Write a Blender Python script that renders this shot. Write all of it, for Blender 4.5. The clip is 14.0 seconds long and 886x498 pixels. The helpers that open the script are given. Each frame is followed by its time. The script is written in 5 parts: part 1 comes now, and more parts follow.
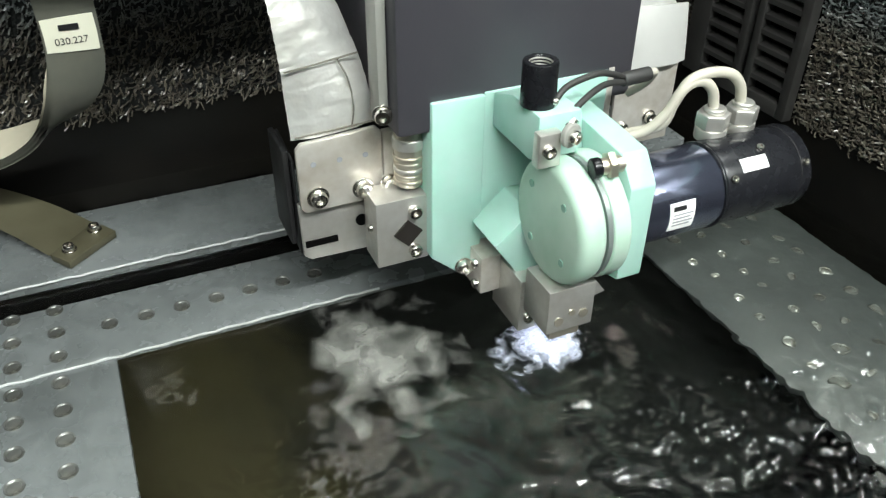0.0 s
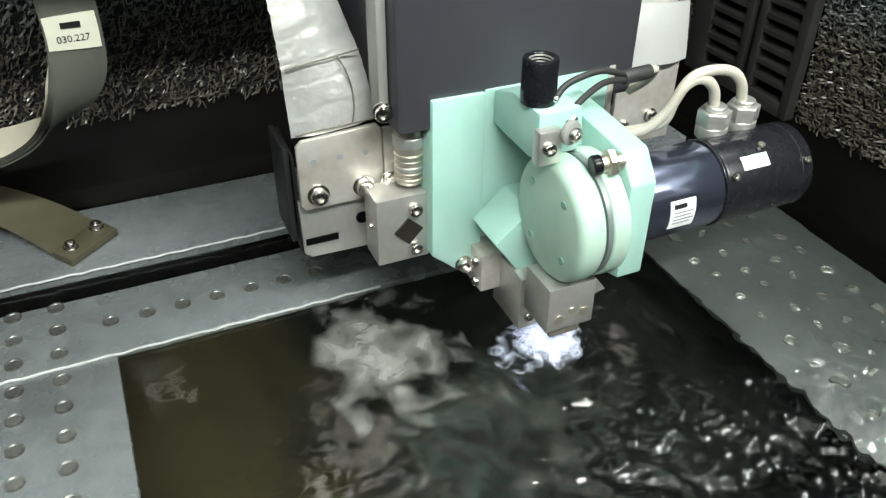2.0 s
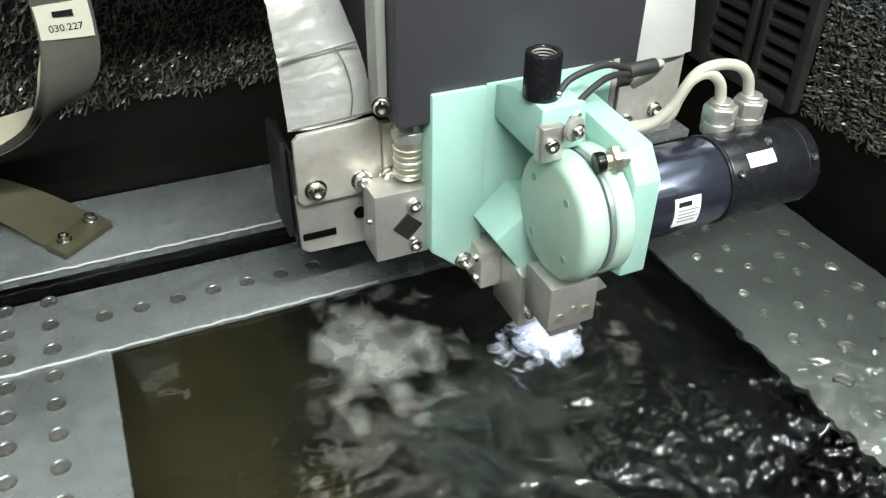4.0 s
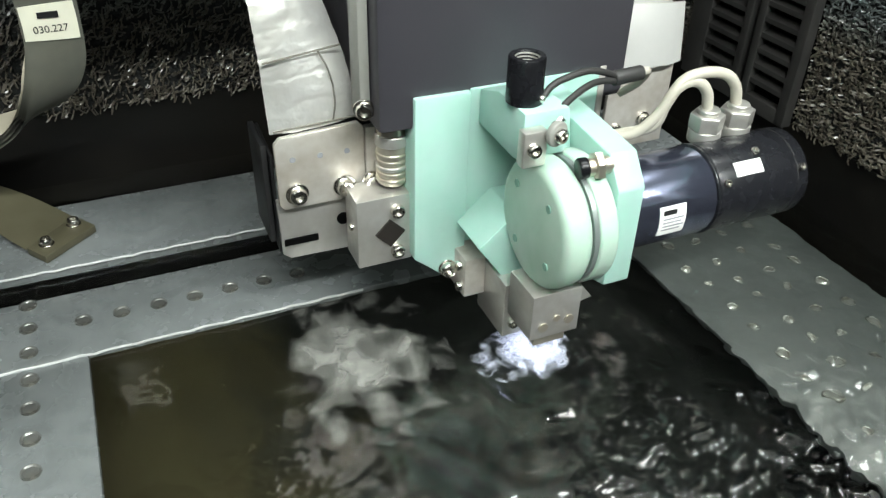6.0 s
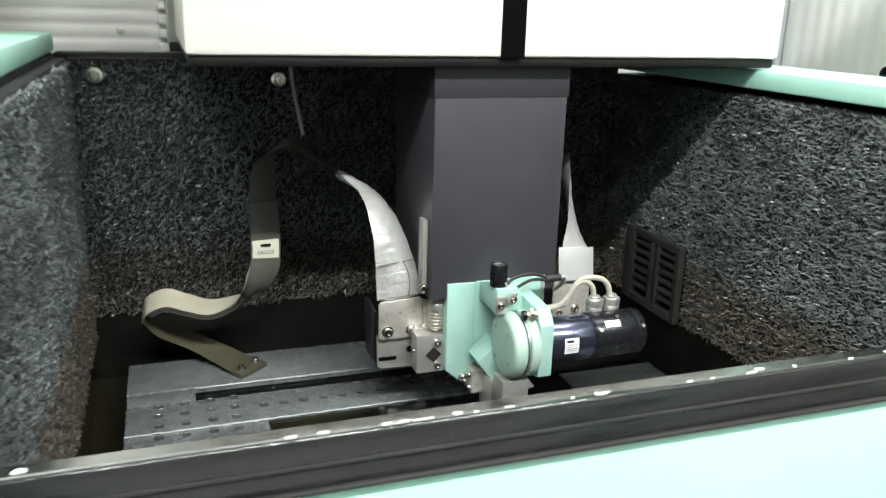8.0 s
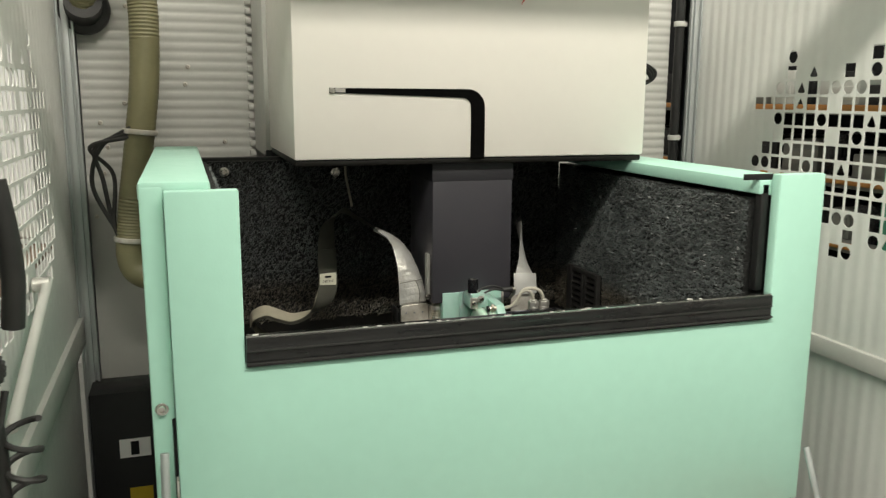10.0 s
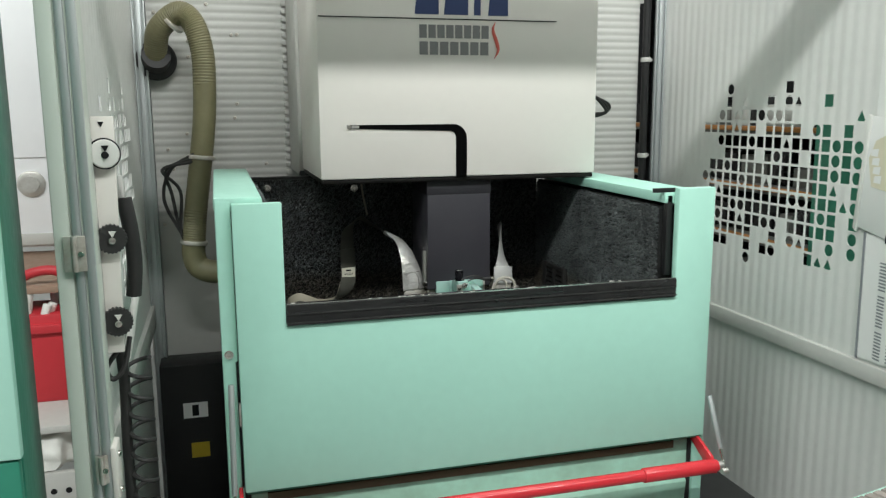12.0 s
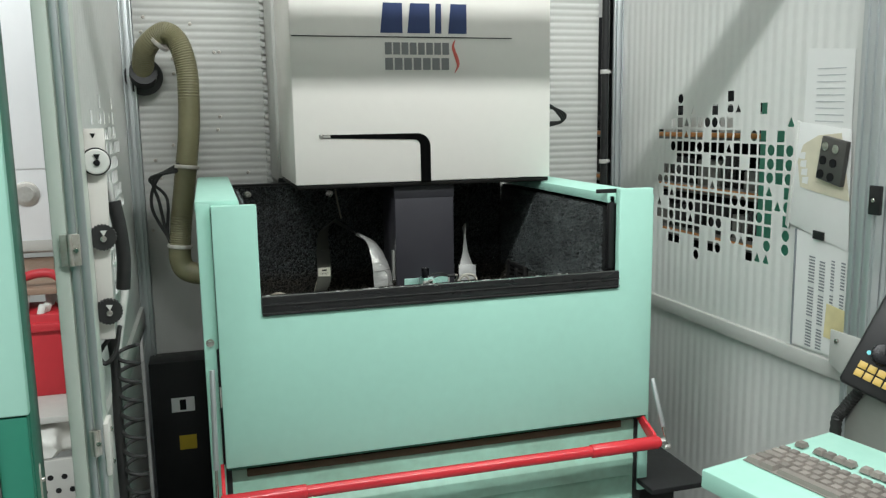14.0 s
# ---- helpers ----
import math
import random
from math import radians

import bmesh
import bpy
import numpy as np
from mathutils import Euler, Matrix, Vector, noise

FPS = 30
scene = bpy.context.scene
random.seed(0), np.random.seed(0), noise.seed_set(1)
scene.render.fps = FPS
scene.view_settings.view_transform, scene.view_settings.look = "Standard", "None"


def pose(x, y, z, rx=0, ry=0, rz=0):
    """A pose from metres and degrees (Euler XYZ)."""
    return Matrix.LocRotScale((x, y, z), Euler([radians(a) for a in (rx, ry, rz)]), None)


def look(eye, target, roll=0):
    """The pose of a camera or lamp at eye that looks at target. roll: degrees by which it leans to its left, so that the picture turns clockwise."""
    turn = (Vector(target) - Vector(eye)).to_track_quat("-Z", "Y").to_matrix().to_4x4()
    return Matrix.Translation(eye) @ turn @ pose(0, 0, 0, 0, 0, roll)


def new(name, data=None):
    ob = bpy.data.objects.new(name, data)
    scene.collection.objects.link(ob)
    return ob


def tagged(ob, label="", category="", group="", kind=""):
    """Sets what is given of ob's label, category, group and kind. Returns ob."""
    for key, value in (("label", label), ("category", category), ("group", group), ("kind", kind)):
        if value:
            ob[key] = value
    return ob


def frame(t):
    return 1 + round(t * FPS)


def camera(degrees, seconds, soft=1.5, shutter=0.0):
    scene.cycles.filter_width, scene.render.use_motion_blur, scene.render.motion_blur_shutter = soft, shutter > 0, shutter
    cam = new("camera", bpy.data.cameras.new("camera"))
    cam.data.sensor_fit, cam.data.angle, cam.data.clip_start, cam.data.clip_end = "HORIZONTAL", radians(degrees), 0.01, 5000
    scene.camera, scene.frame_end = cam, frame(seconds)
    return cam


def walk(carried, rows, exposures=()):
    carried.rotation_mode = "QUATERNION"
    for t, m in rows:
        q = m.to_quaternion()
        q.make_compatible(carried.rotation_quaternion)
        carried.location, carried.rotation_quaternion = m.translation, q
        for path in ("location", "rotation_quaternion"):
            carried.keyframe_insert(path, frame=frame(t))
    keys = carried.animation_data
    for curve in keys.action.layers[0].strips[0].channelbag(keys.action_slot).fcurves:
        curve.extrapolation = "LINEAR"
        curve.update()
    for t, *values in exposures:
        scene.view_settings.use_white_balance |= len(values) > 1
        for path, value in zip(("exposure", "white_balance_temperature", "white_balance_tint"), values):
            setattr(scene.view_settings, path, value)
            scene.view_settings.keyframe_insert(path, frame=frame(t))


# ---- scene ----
cam = camera(57.58, 14.0, soft=1.3, shutter=0.4)
ROWS = [
    (0, -0.0022, 0.0274, 1.2467, -24.286, -35.379, 0.558),
    (0.5, -0.0030, 0.0240, 1.2440, -24.206, -35.000, 0.538),
    (1, -0.0018, 0.0220, 1.2430, -24.015, -34.874, 0.590),
    (1.5, -0.0014, 0.0244, 1.2446, -24.105, -35.215, 0.632),
    (2, -0.0006, 0.0256, 1.2450, -23.976, -35.335, 0.473),
    (2.5, 0.0012, 0.0267, 1.2438, -23.815, -35.403, 0.519),
    (3, 0.0023, 0.0311, 1.2449, -23.944, -35.835, 0.597),
    (5.5, 0.0114, 0.0384, 1.2416, -24.208, -36.372, 1.167),
    (6, 0.0152, 0.0343, 1.2350, -24.083, -35.086, 1.572),
    (6.5, 0.0076, -0.0196, 1.2704, -26.796, -32.171, 4.244),
    (7, -0.0002, -0.1972, 1.2953, -23.630, -25.767, 4.560),
    (7.2, -0.0238, -0.2301, 1.3095, -20.648, -24.812, 2.372),
    (7.5, -0.0617, -0.2882, 1.3293, -18.305, -21.163, 1.790),
    (7.7, -0.0965, -0.3628, 1.3614, -18.376, -19.323, 1.667),
    (8, -0.1421, -0.4548, 1.3647, -19.140, -16.674, 1.551),
    (10.5, -0.3258, -1.2604, 1.4449, -16.833, -10.081, 0.086),
    (11, -0.2959, -1.4092, 1.4587, -14.034, -9.538, -0.293),
    (11.5, -0.3273, -1.5039, 1.4749, -14.268, -9.804, -0.427),
    (12, -0.3656, -1.5773, 1.4835, -15.551, -9.848, -0.353),
    (12.5, -0.3750, -1.6494, 1.4882, -16.249, -9.710, -0.396),
    (13, -0.3468, -1.7169, 1.4913, -15.853, -9.588, -0.690),
    (13.5, -0.3515, -1.7512, 1.4860, -16.205, -9.316, -0.683),
    (14, -0.3456, -1.7695, 1.4807, -16.131, -9.093, -0.906),
]


def stand(x, y, z, yaw, pitch, roll):
    return pose(x, y, z, 0, 0, yaw) @ pose(0, 0, 0, 90 + pitch) @ pose(0, 0, 0, 0, 0, roll)


walk(cam, [(r[0], stand(*r[1:])) for r in ROWS], [(0, 1.1, 6350, 9), (6.0, 1.1, 6350, 9), (6.5, 1.25, 6300, 9), (7.0, 0.8, 6300, 9), (7.6, 0.6, 6350, 10), (8.2, 1.05, 6350, 13), (10.3, -0.17, 7300, 13.5), (11.2, -0.12, 7000, 13), (12.0, -0.24, 6350, 11.5), (14, -0.28, 6250, 11.5)])

# ---- light ----
world = bpy.data.worlds.new("world")
scene.world = world
world.use_nodes = True
world.node_tree.nodes["Background"].inputs[0].default_value = (0.75, 0.85, 1.0, 1)
world.node_tree.nodes["Background"].inputs[1].default_value = 0.008


def strip_lamp(x, y, z, watts, length, width, target):
    data = bpy.data.lights.new("unseen_lamp", "AREA")
    data.shape, data.size, data.size_y, data.energy, data.color = "RECTANGLE", length, width, watts, (0.97, 1.0, 0.95)
    ob = new("unseen_lamp", data)
    ob.matrix_world = look((x, y, z), target)
    return ob


strip_lamp(-0.8, -2.2, 3.99, 235, 5.6, 0.1, (-0.8, 0.43, 1.31))
# unseen fill lamp, added to brighten the front panel and right wall
strip_lamp(-3.0, -3.4, 3.99, 60, 2.4, 0.2, (-3.0, -3.4, 0))
# added to lay a bright streak along the motor
strip_lamp(3.2, -3.0, 3.99, 34, 2.6, 0.14, (3.2, -3.4, 0))
# two weak lamps added as fill for the back wall and upper enclosure
strip_lamp(-1.3, 0.3, 3.99, 7, 1.6, 0.2, (-1.3, 0.3, 0))
strip_lamp(1.3, 0.9, 3.99, 8, 1.6, 0.2, (1.3, 0.9, 0))
# added above the bath to give the water its glints
strip_lamp(0.9, 0.10, 3.99, 30, 1.6, 0.36, (0.9, 0.10, 0))

# ---- materials ----


def surface(name, colour, rough=0.5, metal=0.0, other=None, grain=40.0, mottle=6.0, bump=0.1, bump_size=120.0, wear=0.35, depth=0.001, stretch=(1, 1, 1), spec=0.5):
    """A surface with variation at two scales, fine relief and uneven gloss."""
    m = bpy.data.materials.new(name)
    m.use_nodes = True
    n, l = m.node_tree.nodes, m.node_tree.links
    b = n["Principled BSDF"]
    b.inputs["Metallic"].default_value = metal
    b.inputs["Specular IOR Level"].default_value = spec
    co = n.new("ShaderNodeTexCoord")
    mp = n.new("ShaderNodeMapping")
    mp.inputs["Scale"].default_value = stretch
    l.new(co.outputs["Object"], mp.inputs["Vector"])
    big, fine, rel = (n.new("ShaderNodeTexNoise") for _ in range(3))
    for tex, s, d in ((big, mottle, 5), (fine, grain, 6), (rel, bump_size, 4)):
        tex.inputs["Scale"].default_value, tex.inputs["Detail"].default_value = s, d
        l.new(mp.outputs["Vector"], tex.inputs["Vector"])
    add = n.new("ShaderNodeMath")
    add.operation = "MULTIPLY_ADD"
    l.new(fine.outputs["Fac"], add.inputs[0])
    add.inputs[1].default_value = 0.45
    l.new(big.outputs["Fac"], add.inputs[2])
    ramp = n.new("ShaderNodeMapRange")
    ramp.inputs["From Min"].default_value, ramp.inputs["From Max"].default_value = 0.5, 0.95
    l.new(add.outputs[0], ramp.inputs["Value"])
    mix = n.new("ShaderNodeMix")
    mix.data_type = "RGBA"
    other = other or tuple(c * 0.72 for c in colour)
    mix.inputs["A"].default_value, mix.inputs["B"].default_value = (*colour, 1), (*other, 1)
    fac = n.new("ShaderNodeMath")
    fac.operation = "MULTIPLY"
    fac.inputs[1].default_value = wear
    l.new(ramp.outputs["Result"], fac.inputs[0])
    l.new(fac.outputs[0], mix.inputs["Factor"])
    l.new(mix.outputs["Result"], b.inputs["Base Color"])
    rr = n.new("ShaderNodeMapRange")
    rr.inputs["To Min"].default_value, rr.inputs["To Max"].default_value = max(rough - 0.1, 0.02), min(rough + 0.15, 1)
    l.new(fine.outputs["Fac"], rr.inputs["Value"])
    l.new(rr.outputs["Result"], b.inputs["Roughness"])
    bp = n.new("ShaderNodeBump")
    bp.inputs["Strength"].default_value, bp.inputs["Distance"].default_value = bump, depth
    l.new(rel.outputs["Fac"], bp.inputs["Height"])
    l.new(bp.outputs["Normal"], b.inputs["Normal"])
    return m


def random_tone(m, spread=0.25):
    """Let alike pieces differ a little in brightness."""
    n, l = m.node_tree.nodes, m.node_tree.links
    b = n["Principled BSDF"]
    src = b.inputs["Base Color"].links[0].from_socket
    info = n.new("ShaderNodeObjectInfo")
    mr = n.new("ShaderNodeMapRange")
    mr.inputs["To Min"].default_value, mr.inputs["To Max"].default_value = 1 - spread, 1 + spread
    l.new(info.outputs["Random"], mr.inputs["Value"])
    hs = n.new("ShaderNodeHueSaturation")
    l.new(mr.outputs["Result"], hs.inputs["Value"])
    l.new(src, hs.inputs["Color"])
    l.new(hs.outputs["Color"], b.inputs["Base Color"])
    return m


MINT = surface("mint_paint", (0.41, 0.715, 0.60), 0.42, bump=0.12, bump_size=300, wear=0.22, mottle=2.5)
MINT_WORN = surface("mint_paint_worn", (0.36, 0.62, 0.50), 0.45, other=(0.16, 0.2, 0.13), bump=0.15, bump_size=200, wear=0.45, mottle=5)
DARK_GREEN = surface("dark_green_paint", (0.02, 0.17, 0.11), 0.45)
CREAM = surface("off_white_paint", (0.74, 0.71, 0.66), 0.45, bump=0.08, bump_size=400, wear=0.12, mottle=2)
PALE_GREY = surface("pale_grey_sheet", (0.52, 0.52, 0.49), 0.5, wear=0.3, mottle=3, bump=0.1)
WALL_GREY = surface("wall_panel_grey", (0.72, 0.72, 0.69), 0.45, other=(0.58, 0.59, 0.57), wear=0.4, mottle=2.2, bump=0.1, bump_size=60)
ALU = surface("aluminium_profile", (0.55, 0.58, 0.58), 0.38, metal=0.7, wear=0.35, stretch=(1, 1, 0.05), mottle=10)
POST_PAINT = surface("pale_green_grey_post", (0.62, 0.67, 0.60), 0.4, metal=0.0, wear=0.3, stretch=(1, 1, 0.08), mottle=9)
BLACK = surface("black_paint", (0.011, 0.011, 0.012), 0.42, wear=0.4, other=(0.028, 0.028, 0.026), spec=0.35)
BLACK_SATIN = surface("black_anodised", (0.006, 0.006, 0.007), 0.24, metal=0.1, spec=0.32, wear=0.3, other=(0.03, 0.032, 0.04), grain=90)
NAVY_SATIN = surface("dark_anodised_motor", (0.17, 0.185, 0.26), 0.17, metal=0.9, wear=0.4, other=(0.11, 0.12, 0.18), grain=90)
CHARCOAL = surface("charcoal_column_paint", (0.040, 0.038, 0.047), 0.42, other=(0.056, 0.054, 0.061), wear=0.5, mottle=5, bump=0.25, bump_size=500, depth=0.0004)
VENT_GREY = surface("vent_plastic", (0.018, 0.0175, 0.017), 0.45, other=(0.05, 0.048, 0.044), wear=0.4, mottle=30)
# near black that stands in for the shade inside openings
OPENING_SHADE = surface("opening_shade_black", (0.002, 0.002, 0.002), 0.9, spec=0.05)
LINER = surface("wet_black_liner", (0.003, 0.003, 0.0028), 0.5, other=(0.009, 0.0075, 0.005), wear=0.7, mottle=8, spec=0.25)
RUBBER = surface("black_rubber", (0.015, 0.015, 0.015), 0.55, other=(0.05, 0.048, 0.044), wear=0.4, mottle=14)
SILL = surface("black_sill_worn", (0.012, 0.012, 0.013), 0.16, other=(0.03, 0.03, 0.028), wear=0.45, mottle=18, stretch=(1, 4, 4))
CHIPPED = surface("bare_chipped_edge", (0.66, 0.66, 0.64), 0.16, metal=1.0, other=(0.4, 0.4, 0.39), wear=0.6, mottle=16, grain=70)
CHIP = surface("bare_metal_chip", (0.74, 0.73, 0.70), 0.35, metal=0.2, wear=0.5, mottle=40)
STEEL = surface("machined_steel", (0.68, 0.67, 0.64), 0.34, metal=0.8, other=(0.42, 0.39, 0.34), wear=0.5, mottle=30, grain=160, bump=0.15, bump_size=400, depth=0.0003)
STEEL_STAINED = surface("stained_steel_plate", (0.66, 0.64, 0.60), 0.4, metal=0.55, other=(0.27, 0.21, 0.13), wear=0.55, mottle=28, grain=140, bump=0.15, bump_size=300, depth=0.0004)
CHROME = surface("bright_screw_steel", (0.72, 0.70, 0.66), 0.2, metal=1.0, other=(0.4, 0.35, 0.28), wear=0.4, mottle=60, grain=200)
BRASS = surface("nickel_brass", (0.64, 0.60, 0.52), 0.3, metal=0.85, other=(0.44, 0.38, 0.27), wear=0.5, mottle=60)
FOIL = surface("silver_tape", (0.82, 0.82, 0.80), 0.30, metal=0.6, other=(0.55, 0.52, 0.45), wear=0.5, mottle=26, grain=90, bump=1.0, bump_size=30, depth=0.005)
# darker copy of the table steel, with the sunk plate's shade coloured in
TABLE_SUNK_SHADED = surface("sunk_table_steel_shaded", (0.052, 0.058, 0.057), 0.4, other=(0.028, 0.032, 0.032), wear=0.9, mottle=16, grain=70)
TABLE = surface("wet_table_steel", (0.25, 0.27, 0.272), 0.24, metal=0.3, other=(0.14, 0.153, 0.153), wear=0.9, mottle=11, grain=70, bump=0.35, bump_size=45, depth=0.0012)
PLUG = surface("table_plug", (0.24, 0.25, 0.24), 0.22, metal=0.6, other=(0.10, 0.095, 0.075), wear=0.8, mottle=70)
BAND = surface("cable_band_rubber", (0.075, 0.078, 0.066), 0.36, other=(0.12, 0.115, 0.09), wear=0.6, mottle=18, grain=120)
BAND_INNER = surface("cable_band_pale_face", (0.46, 0.43, 0.34), 0.45, other=(0.30, 0.27, 0.19), wear=0.5, mottle=16)
BAND_OLIVE = surface("cable_band_stained", (0.088, 0.082, 0.05), 0.5, other=(0.05, 0.045, 0.025), wear=0.7, mottle=15)
HOSE = surface("olive_hose", (0.20, 0.185, 0.10), 0.45, other=(0.11, 0.1, 0.05), wear=0.6, mottle=8)
CABLE = surface("grey_cable_sheath", (0.42, 0.40, 0.34), 0.45, other=(0.33, 0.3, 0.24), wear=0.5, mottle=30)
RED = surface("red_paint", (0.62, 0.035, 0.045), 0.16, wear=0.3, other=(0.4, 0.02, 0.03), mottle=12)
RED_BIN = surface("red_plastic", (0.5, 0.025, 0.035), 0.45, wear=0.3)
PAPER = surface("white_paper", (0.78, 0.78, 0.76), 0.8, wear=0.15, mottle=4, bump=0.2, bump_size=20)
YELLOW_NOTE = surface("yellow_note", (0.75, 0.66, 0.36), 0.8, wear=0.4, mottle=20)
YELLOWED_LABEL = surface("cream_label", (0.66, 0.65, 0.53), 0.55, wear=0.3, mottle=30)
YELLOWED = surface("yellowed_paper", (0.70, 0.65, 0.50), 0.8, wear=0.35, mottle=14)
INK = surface("grey_print", (0.25, 0.26, 0.28), 0.7)
PALE_INK = surface("faint_print", (0.5, 0.51, 0.52), 0.7)
DARK_INK = surface("dark_print", (0.010, 0.010, 0.011), 0.7, spec=0.2)
NAVY_INK = surface("navy_print", (0.03, 0.05, 0.14), 0.45)
GREY_INK = surface("warm_grey_print", (0.2, 0.2, 0.2), 0.5)
RED_INK = surface("red_print", (0.6, 0.12, 0.09), 0.5)
ORANGE = surface("orange_board", (0.62, 0.27, 0.08), 0.5, wear=0.4)
GREEN_BOARD = surface("green_cabinet", (0.05, 0.32, 0.2), 0.45)
KEYCAP = surface("keycap_plastic", (0.24, 0.215, 0.19), 0.5, wear=0.3, mottle=40, bump=0.1)
WHITE_PLASTIC = surface("white_plastic", (0.7, 0.7, 0.66), 0.4)
GREY_TOY = surface("grey_plastic", (0.25, 0.25, 0.23), 0.5)
FLOOR = surface("workshop_floor", (0.36, 0.37, 0.36), 0.5, wear=0.5, mottle=1.5)
SHOP_WALL = surface("workshop_wall", (0.62, 0.62, 0.60), 0.7, wear=0.2, mottle=1)

# shallow upright ribs in the wall sheet
nn, ll = WALL_GREY.node_tree.nodes, WALL_GREY.node_tree.links
geo = nn.new("ShaderNodeNewGeometry")
wave = nn.new("ShaderNodeTexWave")
wave.bands_direction = "Y"
wave.inputs["Scale"].default_value = 7.93
ll.new(geo.outputs["Position"], wave.inputs["Vector"])
ribs = nn.new("ShaderNodeBump")
ribs.inputs["Strength"].default_value, ribs.inputs["Distance"].default_value = 0.35, 0.004
ll.new(wave.outputs["Fac"], ribs.inputs["Height"])
b = nn["Principled BSDF"]
ll.new(b.inputs["Normal"].links[0].from_socket, ribs.inputs["Normal"])
ll.new(ribs.outputs["Normal"], b.inputs["Normal"])
SILVER_CUFF = surface("silver_cuff_tape", (0.6, 0.6, 0.58), 0.4, metal=0.35, wear=0.3, mottle=30, bump=0.5, bump_size=50, depth=0.002)
for m in (KEYCAP, PLUG):
    random_tone(m, 0.22)

# translucent pale-green plastic of the guide head, the pulley a little paler
JADE = surface("jade_plastic", (0.365, 0.565, 0.505), 0.34, other=(0.28, 0.47, 0.40), wear=0.6, mottle=18, grain=80, bump=0.08, bump_size=300, depth=0.0004)
JADE_PALE = surface("jade_plastic_pale", (0.41, 0.54, 0.46), 0.36, other=(0.31, 0.45, 0.36), wear=0.6, mottle=22, grain=90, bump=0.08, bump_size=300, depth=0.0004)
for m in (JADE, JADE_PALE):
    b = m.node_tree.nodes["Principled BSDF"]
    b.inputs["Subsurface Weight"].default_value = 0.35
    b.inputs["Subsurface Radius"].default_value = (0.004, 0.008, 0.006)
    b.inputs["Subsurface Scale"].default_value = 1.0

FOAM = surface("black_foam", (0.007, 0.008, 0.008), 0.8, other=(0.014, 0.015, 0.014), wear=0.8, mottle=40, grain=250, bump=1.0, bump_size=260, depth=0.006)
FIBRE = surface("foam_strand", (0.165, 0.187, 0.187), 0.30, other=(0.035, 0.04, 0.04), wear=0.8, mottle=9, grain=300)
# waterline: the lower lining is stained brown
nn, ll = FIBRE.node_tree.nodes, FIBRE.node_tree.links
b = nn["Principled BSDF"]
upper = b.inputs["Base Color"].links[0].from_socket
geo = nn.new("ShaderNodeNewGeometry")
sep = nn.new("ShaderNodeSeparateXYZ")
ll.new(geo.outputs["Position"], sep.inputs[0])
wob = nn.new("ShaderNodeTexNoise")
wob.inputs["Scale"].default_value = 14
ll.new(geo.outputs["Position"], wob.inputs["Vector"])
rise = nn.new("ShaderNodeMath")
rise.operation = "MULTIPLY_ADD"
rise.inputs[1].default_value = 0.03
ll.new(wob.outputs["Fac"], rise.inputs[0])
ll.new(sep.outputs[2], rise.inputs[2])
line = nn.new("ShaderNodeMapRange")
line.inputs["From Min"].default_value, line.inputs["From Max"].default_value = 1.0, 1.035
ll.new(rise.outputs[0], line.inputs["Value"])
stain = nn.new("ShaderNodeMix")
stain.data_type = "RGBA"
stain.inputs["A"].default_value = (0.085, 0.075, 0.058, 1)
ll.new(line.outputs["Result"], stain.inputs["Factor"])
ll.new(upper, stain.inputs["B"])
ll.new(stain.outputs["Result"], b.inputs["Base Color"])

GLASSY = bpy.data.materials.new("rippled_water")
GLASSY.use_nodes = True
nn, ll = GLASSY.node_tree.nodes, GLASSY.node_tree.links
b = nn["Principled BSDF"]
b.inputs["Base Color"].default_value = (0.78, 0.82, 0.74, 1)
b.inputs["Transmission Weight"].default_value, b.inputs["IOR"].default_value, b.inputs["Roughness"].default_value = 1.0, 1.52, 0.004
rip = nn.new("ShaderNodeTexNoise")
rip.inputs["Scale"].default_value, rip.inputs["Detail"].default_value, rip.inputs["Distortion"].default_value = 95, 1, 0.6
bmp = nn.new("ShaderNodeBump")
bmp.inputs["Strength"].default_value, bmp.inputs["Distance"].default_value = 0.3, 0.003
co = nn.new("ShaderNodeTexCoord")
ll.new(co.outputs["Object"], rip.inputs["Vector"])
sep = nn.new("ShaderNodeSeparateXYZ")
ll.new(co.outputs["Object"], sep.inputs[0])
calm_side = nn.new("ShaderNodeMapRange")
calm_side.interpolation_type = "SMOOTHSTEP"
calm_side.inputs["From Min"].default_value, calm_side.inputs["From Max"].default_value = -0.16, -0.06
ll.new(sep.outputs[0], calm_side.inputs["Value"])
scaled = nn.new("ShaderNodeMath")
scaled.operation = "MULTIPLY"
ll.new(rip.outputs["Fac"], scaled.inputs[0])
ll.new(calm_side.outputs["Result"], scaled.inputs[1])
ll.new(scaled.outputs[0], bmp.inputs["Height"])
ll.new(bmp.outputs["Normal"], b.inputs["Normal"])

EDGE_GLINT = surface("edge_glint", (0.80, 0.82, 0.82), 0.10, metal=0.4, wear=0.5, mottle=60)
SPARK = bpy.data.materials.new("spark_glow")
SPARK.use_nodes = True
nn, ll = SPARK.node_tree.nodes, SPARK.node_tree.links
b = nn["Principled BSDF"]
b.inputs["Base Color"].default_value = (0.75, 0.8, 0.9, 1)
b.inputs["Roughness"].default_value = 0.15
b.inputs["Emission Color"].default_value = (0.66, 0.70, 1.0, 1)
co = nn.new("ShaderNodeTexCoord")
span = nn.new("ShaderNodeVectorMath")
span.operation = "LENGTH"
flat = nn.new("ShaderNodeMapping")
flat.inputs["Location"].default_value, flat.inputs["Scale"].default_value = (0.0, 0.0, 0.0), (27, 36, 0)
ll.new(co.outputs["Object"], flat.inputs["Vector"])
